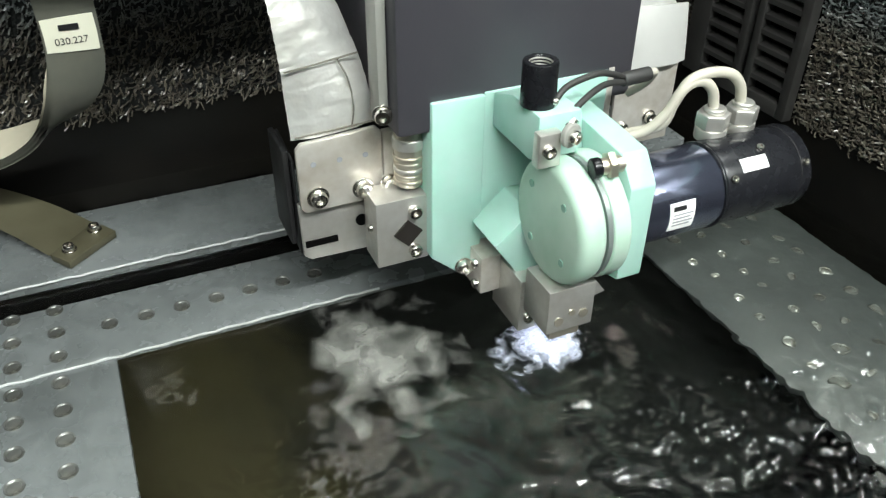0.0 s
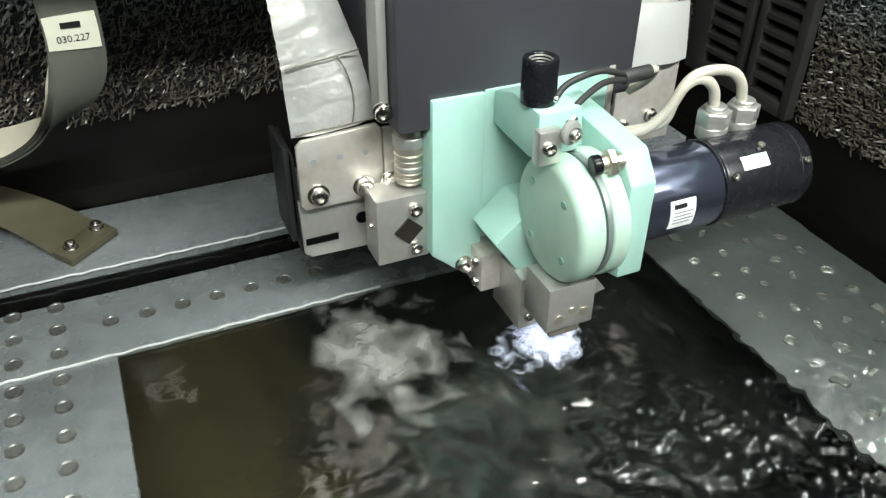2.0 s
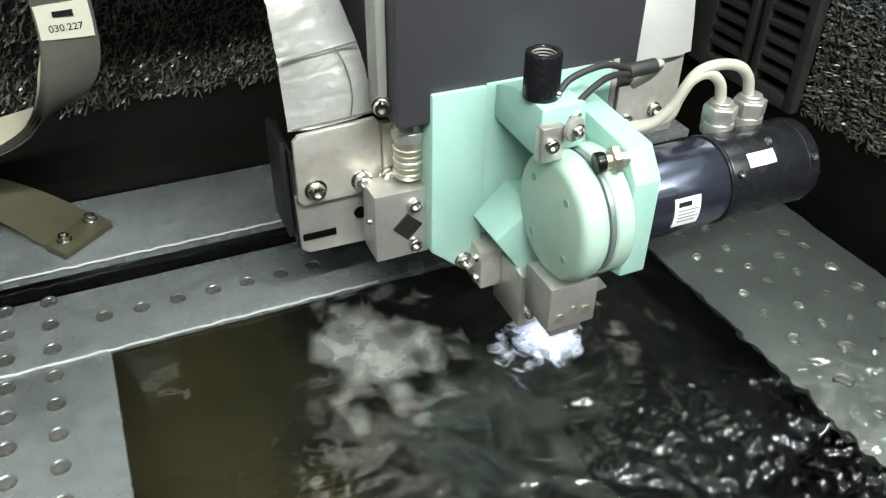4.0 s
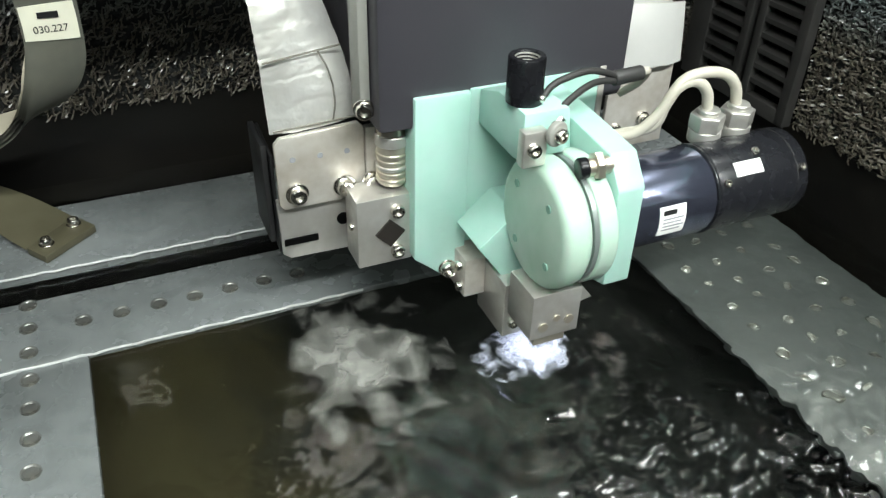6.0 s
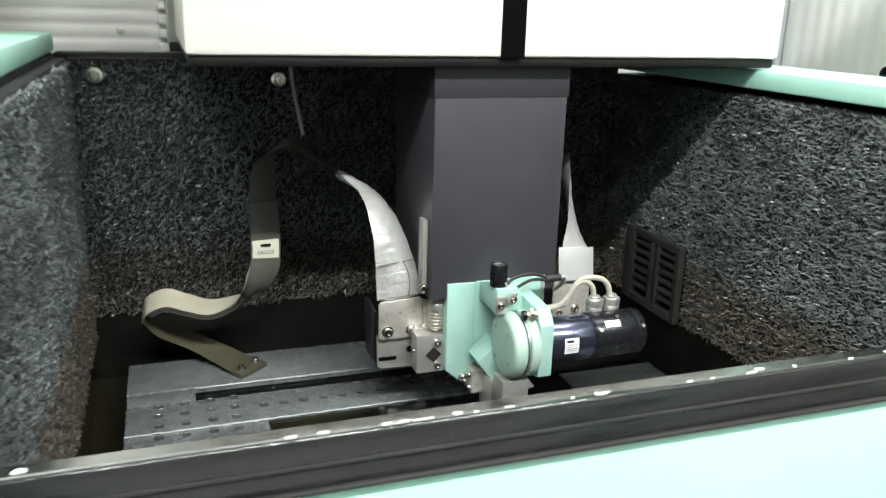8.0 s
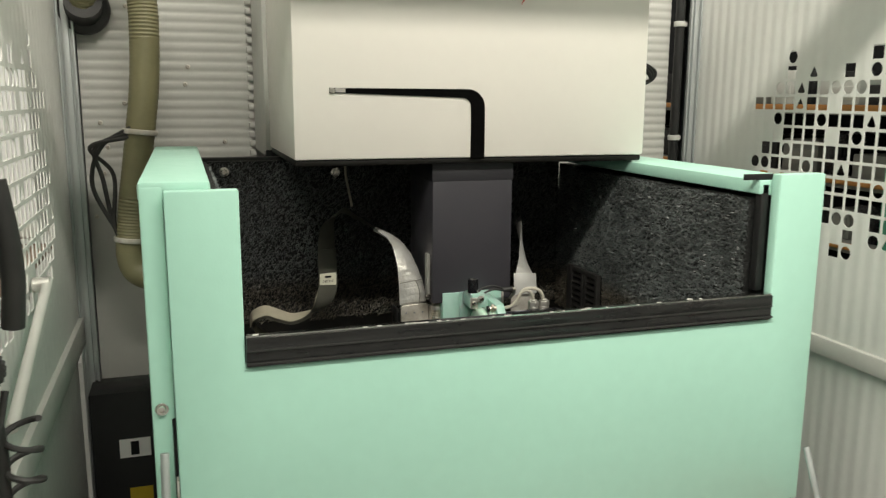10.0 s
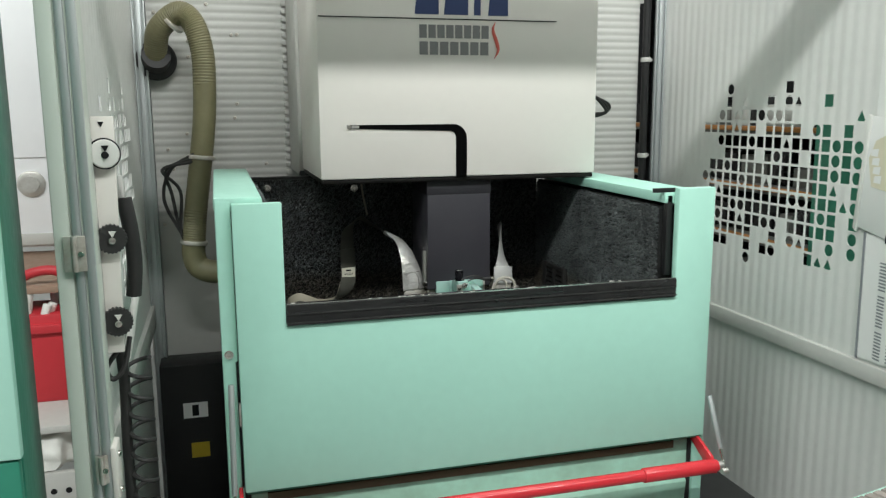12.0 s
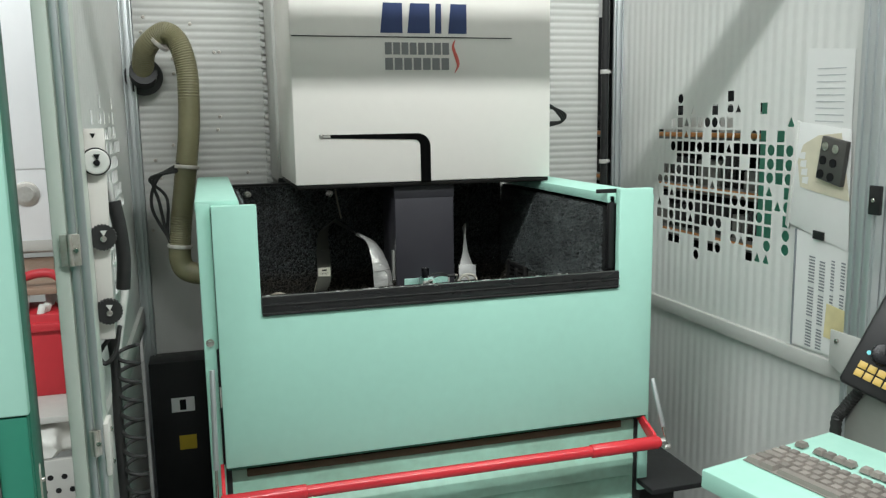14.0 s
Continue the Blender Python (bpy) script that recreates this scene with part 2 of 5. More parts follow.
ll.new(flat.outputs["Vector"], span.inputs[0])
froth = nn.new("ShaderNodeTexNoise")
froth.inputs["Scale"].default_value, froth.inputs["Detail"].default_value, froth.inputs["Distortion"].default_value = 60, 4, 0.9
ll.new(co.outputs["Object"], froth.inputs["Vector"])
less = nn.new("ShaderNodeMath")
less.operation = "MULTIPLY_ADD"
less.inputs[1].default_value = -0.36
ll.new(span.outputs["Value"], less.inputs[0])
ll.new(froth.outputs["Fac"], less.inputs[2])
cover = nn.new("ShaderNodeMapRange")
cover.inputs["From Min"].default_value, cover.inputs["From Max"].default_value = 0.20, 0.66
ll.new(less.outputs[0], cover.inputs["Value"])
ll.new(cover.outputs["Result"], b.inputs["Alpha"])
glow = nn.new("ShaderNodeMath")
glow.operation = "MULTIPLY"
glow.inputs[1].default_value = 0.8
ll.new(cover.outputs["Result"], glow.inputs[0])
ll.new(glow.outputs[0], b.inputs["Emission Strength"])

# milky swirls where the jet stirs the bath
SWIRL = bpy.data.materials.new("milky_swirl")
SWIRL.use_nodes = True
nn, ll = SWIRL.node_tree.nodes, SWIRL.node_tree.links
b = nn["Principled BSDF"]
b.inputs["Base Color"].default_value = (0.235, 0.23, 0.225, 1)
b.inputs["Roughness"].default_value = 0.6
co = nn.new("ShaderNodeTexCoord")
span = nn.new("ShaderNodeVectorMath")
span.operation = "LENGTH"
flat = nn.new("ShaderNodeMapping")
flat.inputs["Scale"].default_value = (15, 11, 0)
ll.new(co.outputs["Object"], flat.inputs["Vector"])
ll.new(flat.outputs["Vector"], span.inputs[0])
curl = nn.new("ShaderNodeTexNoise")
curl.inputs["Scale"].default_value, curl.inputs["Detail"].default_value, curl.inputs["Distortion"].default_value = 38, 5, 0.5
ll.new(co.outputs["Object"], curl.inputs["Vector"])
less = nn.new("ShaderNodeMath")
less.operation = "MULTIPLY_ADD"
less.inputs[1].default_value = -0.40
ll.new(span.outputs["Value"], less.inputs[0])
ll.new(curl.outputs["Fac"], less.inputs[2])
cover = nn.new("ShaderNodeMapRange")
cover.inputs["From Min"].default_value, cover.inputs["From Max"].default_value, cover.inputs["To Max"].default_value = 0.16, 0.52, 0.8
ll.new(less.outputs[0], cover.inputs["Value"])
# the cloud ends in a clean slanting border on its calm side
rim_way = nn.new("ShaderNodeVectorMath")
rim_way.operation = "DOT_PRODUCT"
rim_way.inputs[1].default_value = (1.0, -0.31, 0.0)
ll.new(co.outputs["Object"], rim_way.inputs[0])
border = nn.new("ShaderNodeMapRange")
border.label = "border"
border.interpolation_type = "SMOOTHSTEP"
border.inputs["From Min"].default_value, border.inputs["From Max"].default_value = -0.050, -0.038
ll.new(rim_way.outputs["Value"], border.inputs["Value"])
kept = nn.new("ShaderNodeMath")
kept.operation = "MULTIPLY"
ll.new(cover.outputs["Result"], kept.inputs[0])
ll.new(border.outputs["Result"], kept.inputs[1])
ll.new(kept.outputs[0], b.inputs["Alpha"])

SWIRL_THIN = SWIRL.copy()
SWIRL_THIN.name = "thin_milky_swirl"
for nd in SWIRL_THIN.node_tree.nodes:
    if nd.label == "border":
        nd.inputs["From Min"].default_value, nd.inputs["From Max"].default_value = -0.2, -0.1
    elif nd.type == "MAP_RANGE":
        nd.inputs["From Min"].default_value, nd.inputs["From Max"].default_value, nd.inputs["To Max"].default_value = 0.22, 0.5, 0.2
    elif nd.type == "MAPPING":
        nd.inputs["Scale"].default_value = (9.5, 9.5, 0)
    elif nd.type == "BSDF_PRINCIPLED":
        nd.inputs["Base Color"].default_value = (0.075, 0.085, 0.072, 1)

# murky bottom: olive silt on one side, nearly black on the other, with a ragged border
SILT = bpy.data.materials.new("murky_silt")
SILT.use_nodes = True
nn, ll = SILT.node_tree.nodes, SILT.node_tree.links
b = nn["Principled BSDF"]
b.inputs["Roughness"].default_value = 0.85
b.inputs["Specular IOR Level"].default_value = 0.1
co = nn.new("ShaderNodeTexCoord")
sep = nn.new("ShaderNodeSeparateXYZ")
ll.new(co.outputs["Object"], sep.inputs[0])
cloud = nn.new("ShaderNodeTexNoise")
cloud.inputs["Scale"].default_value, cloud.inputs["Detail"].default_value, cloud.inputs["Distortion"].default_value = 9, 6, 1.0
ll.new(co.outputs["Object"], cloud.inputs["Vector"])
edge = nn.new("ShaderNodeMath")
edge.operation = "MULTIPLY_ADD"
edge.inputs[1].default_value = 0.26
ll.new(cloud.outputs["Fac"], edge.inputs[0])
ll.new(sep.outputs[0], edge.inputs[2])
part_way = nn.new("ShaderNodeMapRange")
part_way.interpolation_type = "SMOOTHSTEP"
part_way.inputs["From Min"].default_value, part_way.inputs["From Max"].default_value = -0.01, 0.13
ll.new(edge.outputs[0], part_way.inputs["Value"])
tone = nn.new("ShaderNodeMix")
tone.data_type = "RGBA"
tone.inputs["A"].default_value, tone.inputs["B"].default_value = (0.019, 0.0165, 0.0075, 1), (0.003, 0.0035, 0.003, 1)
ll.new(part_way.outputs["Result"], tone.inputs["Factor"])
ll.new(tone.outputs["Result"], b.inputs["Base Color"])

# ---- building helpers ----
ORIGIN = {}


def thing(name, at, label, category, group="", kind=""):
    ob = new(name)
    ob.empty_display_size = 0.05
    ob.location = at
    ORIGIN[ob] = Vector(at)
    return tagged(ob, label, category, group, kind)


def part(name, bm, material, parent=None, label="", smooth=40):
    """Link a bmesh, given in world coordinates, as one mesh object under a thing or a part."""
    at = ORIGIN[parent] if parent else Vector((0, 0, 0))
    bmesh.ops.recalc_face_normals(bm, faces=bm.faces[:])
    if at.length:
        bmesh.ops.translate(bm, verts=bm.verts[:], vec=-at)
    me = bpy.data.meshes.new(name)
    bm.to_mesh(me)
    bm.free()
    me.materials.append(material)
    if smooth:
        me.shade_smooth()
        me.set_sharp_from_angle(angle=radians(smooth))
    ob = new(name, me)
    if parent:
        ob.parent = parent
    ORIGIN[ob] = at
    return tagged(ob, label)


def solid(name, bm, material, label, category, kind="", smooth=40, group=""):
    """A thing that is one mesh, with its origin at its base."""
    lo = Vector([min(v.co[i] for v in bm.verts) for i in range(3)])
    hi = Vector([max(v.co[i] for v in bm.verts) for i in range(3)])
    at = Vector(((lo.x + hi.x) / 2, (lo.y + hi.y) / 2, lo.z))
    bmesh.ops.translate(bm, verts=bm.verts[:], vec=-at)
    ob = part(name, bm, material, None, "", smooth)
    ob.location = at
    ORIGIN[ob] = at
    return tagged(ob, label, category, group, kind)


def box(x0, x1, y0, y1, z0, z1, bevel=0.0, bm=None, m=None, segments=2):
    own = bmesh.new()
    bmesh.ops.create_cube(own, size=1)
    for v in own.verts:
        v.co = Vector((x0 + (v.co.x + 0.5) * (x1 - x0), y0 + (v.co.y + 0.5) * (y1 - y0), z0 + (v.co.z + 0.5) * (z1 - z0)))
    if bevel:
        bmesh.ops.bevel(own, geom=own.edges[:], offset=bevel, segments=segments, affect="EDGES", profile=0.5)
    return merge(own, bm, m)


def merge(own, bm=None, m=None):
    if m is not None:
        bmesh.ops.transform(own, matrix=m, verts=own.verts[:])
    if bm is None:
        return own
    me = bpy.data.meshes.new("tmp")
    own.to_mesh(me)
    own.free()
    bm.from_mesh(me)
    bpy.data.meshes.remove(me)
    return bm


AXES = {"x": Matrix.Rotation(radians(90), 4, "Y"), "y": Matrix.Rotation(radians(-90), 4, "X"), "z": Matrix.Identity(4)}


def cyl(at, axis, r, length, r2=None, bevel=0.0, seg=32, bm=None, m=None):
    """A cylinder from the point at, along the axis."""
    own = bmesh.new()
    bmesh.ops.create_cone(own, cap_ends=True, segments=seg, radius1=r, radius2=r if r2 is None else r2, depth=length)
    bmesh.ops.translate(own, verts=own.verts[:], vec=(0, 0, length / 2))
    if bevel:
        rims = [e for e in own.edges if abs(e.verts[0].co.z - e.verts[1].co.z) < 1e-6]
        bmesh.ops.bevel(own, geom=rims, offset=bevel, segments=3, affect="EDGES", profile=0.5)
    turn = AXES[axis] if isinstance(axis, str) else Vector(axis).to_track_quat("Z", "Y").to_matrix().to_4x4()
    bmesh.ops.transform(own, matrix=Matrix.Translation(at) @ turn, verts=own.verts[:])
    return merge(own, bm, m)


def prism(points, axis, a, b, bevel=0.0, bm=None, m=None):
    """Extrude a flat outline along an axis from a to b. Outline pairs are the two other coordinates in xyz order."""
    own = bmesh.new()
    k = "xyz".index(axis)

    def place(p, v):
        c = list(p)
        c.insert(k, v)
        return c

    va, vb = [own.verts.new(place(p, a)) for p in points], [own.verts.new(place(p, b)) for p in points]
    own.faces.new(va)
    own.faces.new(vb[::-1])
    for i in range(len(points)):
        j = (i + 1) % len(points)
        own.faces.new((va[i], vb[i], vb[j], va[j]))
    bmesh.ops.recalc_face_normals(own, faces=own.faces[:])
    if bevel:
        bmesh.ops.bevel(own, geom=own.edges[:], offset=bevel, segments=2, affect="EDGES", profile=0.5)
    return merge(own, bm, m)


def glide(points, steps=8):
    """Catmull-Rom through the points."""
    p = [Vector(q) for q in points]
    p = [2 * p[0] - p[1]] + p + [2 * p[-1] - p[-2]]
    out = []
    for i in range(1, len(p) - 2):
        for s in range(steps):
            t = s / steps
            a, b, c, d = p[i - 1], p[i], p[i + 1], p[i + 2]
            out.append(0.5 * ((2 * b) + (c - a) * t + (2 * a - 5 * b + 4 * c - d) * t * t + (3 * b - a - 3 * c + d) * t ** 3))
    return out + [p[-2]]


def pipe(points, r, steps=8, seg=12, ridge=0.0, bm=None, every=2):
    """A round tube along a smooth path; ridge makes it ribbed."""
    path = glide(points, steps)
    own = bmesh.new()
    up, rings = Vector((0.31, 0.17, 0.93)), []
    for i, c in enumerate(path):
        d = (path[min(i + 1, len(path) - 1)] - path[max(i - 1, 0)]).normalized()
        u = (up - d * up.dot(d))
        u = u.normalized() if u.length > 1e-4 else d.orthogonal().normalized()
        up = u
        w = d.cross(u)
        rr = r + (ridge if i % every == 0 else 0)
        rings.append([own.verts.new(c + rr * (math.cos(k * math.tau / seg) * u + math.sin(k * math.tau / seg) * w)) for k in range(seg)])
    for a, b in zip(rings, rings[1:]):
        for k in range(seg):
            own.faces.new((a[k], a[(k + 1) % seg], b[(k + 1) % seg], b[k]))
    own.faces.new(rings[0][::-1])
    own.faces.new(rings[-1])
    return merge(own, bm)


def ribbon(points, sides, width, thick, steps=8, bm=None, lift=0.0, crinkle=0.0):
    """A flat band along a path; sides give the direction of its width at each point."""
    path, side = glide(points, steps), glide(sides, steps)
    rnd = random.Random(4)
    own, rings = bmesh.new(), []
    for i, c in enumerate(path):
        d = (path[min(i + 1, len(path) - 1)] - path[max(i - 1, 0)]).normalized()
        s = side[i].normalized()
        s = (s - d * s.dot(d)).normalized()
        n = s.cross(d).normalized()
        w = width(i / (len(path) - 1)) if callable(width) else width
        row = []
        for k, (a, h) in enumerate(((-0.5, 0), (-0.25, 1), (0, 1), (0.25, 1), (0.5, 0), (0.25, -1), (0, -1), (-0.25, -1))):
            j = rnd.uniform(-crinkle, crinkle)
            row.append(own.verts.new(c + s * a * w + n * (lift + h * thick / 2 + j)))
        rings.append(row)
    for a, b in zip(rings, rings[1:]):
        for k in range(8):
            own.faces.new((a[k], a[(k + 1) % 8], b[(k + 1) % 8], b[k]))
    own.faces.new(rings[0][::-1])
    own.faces.new(rings[-1])
    return merge(own, bm)


def hexa(at, axis, r, length, bm=None, bevel=0.0008):
    return cyl(at, axis, r, length, seg=6, bevel=bevel, bm=bm)


def screw(parent, at, axis, r=0.005, washer=0.0, name="screw", mat=None):
    """A socket-head screw: head with a recessed hexagon, and a washer where there is one."""
    d = (AXES[axis].to_3x3() @ Vector((0, 0, 1))) if isinstance(axis, str) else Vector(axis).normalized()
    at = Vector(at)
    bm = bmesh.new()
    base = at
    if washer:
        cyl(at, d, washer, 0.0012, bm=bm, seg=24, bevel=0.0003)
        base = at + d * 0.0012
    own = bmesh.new()
    hgt = r * 0.95
    ring = []
    q = d.to_track_quat("Z", "Y")
    prof = ((r, 0, 24), (r, hgt * 0.8, 24), (r * 0.86, hgt, 24), (r * 0.52, hgt, 24), (r * 0.5, hgt * 0.45, 24))
    for rad, z, n in prof:
        ring.append([own.verts.new(base + q @ Vector((rad * math.cos(k * math.tau / n), rad * math.sin(k * math.tau / n), z))) for k in range(n)])
    for a, b in zip(ring, ring[1:]):
        for k in range(24):
            own.faces.new((a[k], a[(k + 1) % 24], b[(k + 1) % 24], b[k]))
    own.faces.new(ring[-1])
    merge(own, bm)
    return part(name, bm, mat or CHROME, parent)


# ---- the room ----
solid("floor", box(-5, 5.5, -6, 3.5, -0.1, 0), FLOOR, "grey coated workshop floor under the machine", "floor", "structure", 0)
solid("ceiling", box(-5, 5.5, -6, 3.5, 4.05, 4.2), SHOP_WALL, "pale workshop ceiling high over the machine", "ceiling", "structure", 0)
for nm, b6 in (("wall_north", (-5, 5.5, 3.5, 3.7)), ("wall_south", (-5, 5.5, -6.2, -6)), ("wall_west", (-5.2, -5, -6, 3.5)), ("wall_east", (5.5, 5.7, -6, 3.5))):
    solid(nm, box(*b6, 0, 4.05), SHOP_WALL, "plain pale painted workshop wall", "wall", "structure", 0)

XL, XR, YB = -0.595, 1.225, 1.15
HOLES = (
    "...C......S.......",
    "...S.T..S.CT..S...",
    "..CSTSSCCCS......T",
    "SSSSTSS.SSSS.CS.S.",
    "..CSSSCSSSTSSSSCSC",
    "...SSSS.SCSS.SSCSC",
    ".SSCSSSSSSSSSSSCSC",
    "CCSSSCSSTSSSSSST.S",
    ".STSSSSSSSSCCSSSTC",
    "T.SSCCSSSSSSSSCS.S",
    "SSCSSTSSCC.SSSSS.C",
    ".SCSSSS..S.CTS.C.C",
    "..SS..S.SC...STT..",
    "......C...........",
)


def punched_panel(x, y0, y1, z0, z1, first, step, groove=True):
    """A thin grooved sheet in a plane of constant x, with a field of punched squares, discs and triangles.
    first: y of the first column; step: the way from column to column."""
    bm = bmesh.new()
    pitch, ztop = 0.0402, 1.56
    cols = len(HOLES[0])
    edges = sorted((first - step * 0.5, first + step * (cols - 0.5)))
    zb = ztop - pitch * len(HOLES)

    def quad(a, b, c, d):
        bm.faces.new([bm.verts.new((x, *p)) for p in (a, b, c, d)])

    def sheet(ya, yb, za, zc):
        n = max(1, round((yb - ya) / 0.01)) if groove else 1
        for i in range(n):
            u, w = ya + (yb - ya) * i / n, ya + (yb - ya) * (i + 1) / n
            quad((u, za), (w, za), (w, zc), (u, zc))

    sheet(y0, edges[0], z0, z1)
    sheet(edges[1], y1, z0, z1)
    sheet(edges[0], edges[1], z0, zb)
    sheet(edges[0], edges[1], ztop, z1)
    for r, row in enumerate(HOLES):
        for c, k in enumerate(row):
            cy, cz = first + step * c, ztop - pitch * (r + 0.5)
            h, q = abs(step) / 2, pitch / 2
            if k == ".":
                quad((cy - h, cz - q), (cy + h, cz - q), (cy + h, cz + q), (cy - h, cz + q))
                continue
            n = 16
            outer, inner = [], []
            for i in range(n):
                a = math.tau * i / n
                s = max(abs(math.cos(a)), abs(math.sin(a)))
                outer.append((cy + h * math.cos(a) / s, cz + q * math.sin(a) / s))
                if k == "S":
                    inner.append((cy + 0.0165 * math.cos(a) / s, cz + 0.0165 * math.sin(a) / s))
                elif k == "C":
                    inner.append((cy + 0.0165 * math.cos(a), cz + 0.0165 * math.sin(a)))
                else:
                    # triangle, point up
                    d = min(0.0095 / max(math.cos(a - t), 1e-6) if math.cos(a - t) > 0.02 else 9 for t in (radians(-90), radians(29), radians(151)))
                    inner.append((cy + d * math.cos(a), cz - 0.004 + d * math.sin(a)))
            for i in range(n):
                j = (i + 1) % n
                quad(outer[i], outer[j], inner[j], inner[i])
    bmesh.ops.remove_doubles(bm, verts=bm.verts[:], dist=0.0004)
    geo = bmesh.ops.extrude_face_region(bm, geom=bm.faces[:])
    bmesh.ops.translate(bm, verts=[v for v in geo["geom"] if isinstance(v, bmesh.types.BMVert)], vec=(0.002 if x > 0 else -0.002, 0, 0))
    return bm


solid("wall_right", punched_panel(XR, -0.13, 1.12, 0.83, 1.98, 0.818, -0.0396), WALL_GREY, "pale grey grooved sheet wall punched with squares discs and triangles", "wall panel", "structure")
solid("wall_left", punched_panel(XL, -0.06, 1.12, 0.86, 2.3, 0.818, -0.0396), WALL_GREY, "grey sheet wall punched with squares discs and triangles beside machine", "wall panel", "structure")
solid("wall_right_door", punched_panel(XR + 0.02, -0.95, -0.214, 0.86, 2.3, -0.255, -0.0396), WALL_GREY, "punched grey sheet door of the machine enclosure", "wall panel", "structure")

# lower panels, ledges
for nm, x, s in (("wall_right_lower", XR, 1), ("wall_left_lower", XL, -1)):
    solid(nm, box(min(x + s * 0.012, x + s * 0.018), max(x + s * 0.012, x + s * 0.018), -0.13 if s > 0 else -0.06, 1.12, 0.0, 0.80), WALL_GREY, "grey ribbed lower wall sheet below the ledge", "wall panel", "structure", 0)
solid("ledge_right", box(XR - 0.012, XR + 0.02, -0.13, 1.12, 0.785, 0.832, 0.004), PALE_GREY, "pale metal ledge running along the sheet wall", "trim", "structure")
solid("ledge_left", box(XL - 0.02, XL + 0.012, -0.07, 1.12, 0.795, 0.865, 0.004), PALE_GREY, "pale metal ledge running along the sheet wall", "trim", "structure")
solid("ledge_door", box(XR + 0.005, XR + 0.04, -0.95, -0.18, 0.0, 0.865, 0.004), PALE_GREY, "pale metal lower door of the enclosure", "trim", "structure")

# ribbed back wall in two fields, plain strip below
def ribbed(x0, x1, z0, z1, y):
    bm = bmesh.new()
    prev = None
    z, i = z0, 0
    while z <= z1:
        dy = 0.0024 * abs(math.sin(i * math.pi / 6)) ** 0.8
        pair = [bm.verts.new((x0, y - dy, z)), bm.verts.new((x1, y - dy, z))]
        if prev:
            bm.faces.new((prev[0], prev[1], pair[1], pair[0]))
        prev = pair
        z += 0.0245 / 6
        i += 1
    geo = bmesh.ops.extrude_face_region(bm, geom=bm.faces[:])
    bmesh.ops.translate(bm, verts=[v for v in geo["geom"] if isinstance(v, bmesh.types.BMVert)], vec=(0, 0.02, 0))
    return bm


back = thing("wall_back", (0.3, YB, 0), "pale ribbed metal back wall with rivets behind the machine", "wall", kind="structure")
part("ribbed_sheet", ribbed(-0.56, -0.135, 1.15, 2.3, YB), PALE_GREY, back, smooth=60)
part("ribbed_sheet", ribbed(0.62, 1.14, 0.86, 2.3, YB), PALE_GREY, back, smooth=60)
part("plain_sheet", box(-0.6, 0.62, YB, YB + 0.02, 0.66, 1.15), PALE_GREY, back)
part("plain_sheet", box(-0.135, 0.62, YB, YB + 0.02, 1.15, 2.3), PALE_GREY, back)
part("plain_sheet", box(0.62, 1.3, YB, YB + 0.02, 0.0, 0.86), PALE_GREY, back)
bm = bmesh.new()
for i in range(30):
    box(-0.145, -0.128, YB - 0.012, YB + 0.002, 1.2 + i * 0.0245, 1.215 + i * 0.0245, 0.002, bm=bm)
part("notched_edge", bm, PALE_GREY, back)
rnd = random.Random(11)
bm = bmesh.new()
cyl((0, 0, 0), (0, -1, 0), 0.006, 0.004, 0.004, seg=12, bm=bm)
rivet = part("rivet", bm, STEEL_STAINED, back)
for v in rivet.data.vertices:
    v.co += ORIGIN[back]
rivet.location = Vector((-0.50, YB - 0.004, 1.3)) - ORIGIN[back]
for k in range(22):
    r = rivet.copy()
    scene.collection.objects.link(r)
    x = rnd.choice((-0.52, -0.44, -0.37, -0.3, -0.22)) + rnd.uniform(-0.02, 0.02)
    r.location = Vector((x, YB - 0.005, rnd.uniform(0.95, 1.85))) - ORIGIN[back]

for nm, x in (("corner_post_left", XL + 0.02), ("corner_post_right", XR - 0.02)):
    bm = bmesh.new()
    for dx, w in ((-0.02, 0.006), (-0.008, 0.016), (0.014, 0.006)):
        box(x + dx, x + dx + w, YB - 0.045, YB - 0.003, 0, 2.3, 0.002, bm=bm)
    box(x - 0.02, x + 0.02, YB - 0.035, YB - 0.003, 0, 2.3, bm=bm)
    solid(nm, bm, ALU, "grooved grey metal corner post of the enclosure", "post", "structure")

# lintel across the front of the enclosure
solid("lintel", box(XL - 0.05, XR + 0.05, -0.30, -0.275, 2.245, 2.37, 0.003), PALE_GREY, "pale metal lintel across the enclosure front", "lintel", "structure")


# front posts with hinges
def profile_post(name, x0, x1, y0, y1, label, mat):
    t = thing(name, ((x0 + x1) / 2, (y0 + y1) / 2, 0), label, "post", kind="structure")
    w = (x1 - x0) / 4
    bm = box(x0, x1, y0 + 0.006, y1, 0, 2.3, 0.002)
    part("core", bm, mat, t)
    for k, (a, wd) in enumerate(((0.0, 1.7), (1.9, 0.9), (3.0, 1.0))):
        part("rib", box(x0 + w * a, x0 + w * (a + wd), y0 - 0.002 * (k % 2), y0 + 0.008, 0, 2.299, 0.003), ALU if k != 0 else mat, t)
    return t


def hinge(parent, x, y, z, h=0.058, w=0.034):
    bm = box(x - w / 2, x + w / 2, y - 0.006, y, z - h / 2, z + h / 2, 0.0015)
    cyl((x, y - 0.006, z - h / 2), "z", 0.005, h, bm=bm, seg=16)
    hg = part("hinge", bm, STEEL_STAINED, parent, "tarnished steel hinge")
    screw(hg, (x + w * 0.3, y - 0.006, z), (0, -1, 0), 0.005)


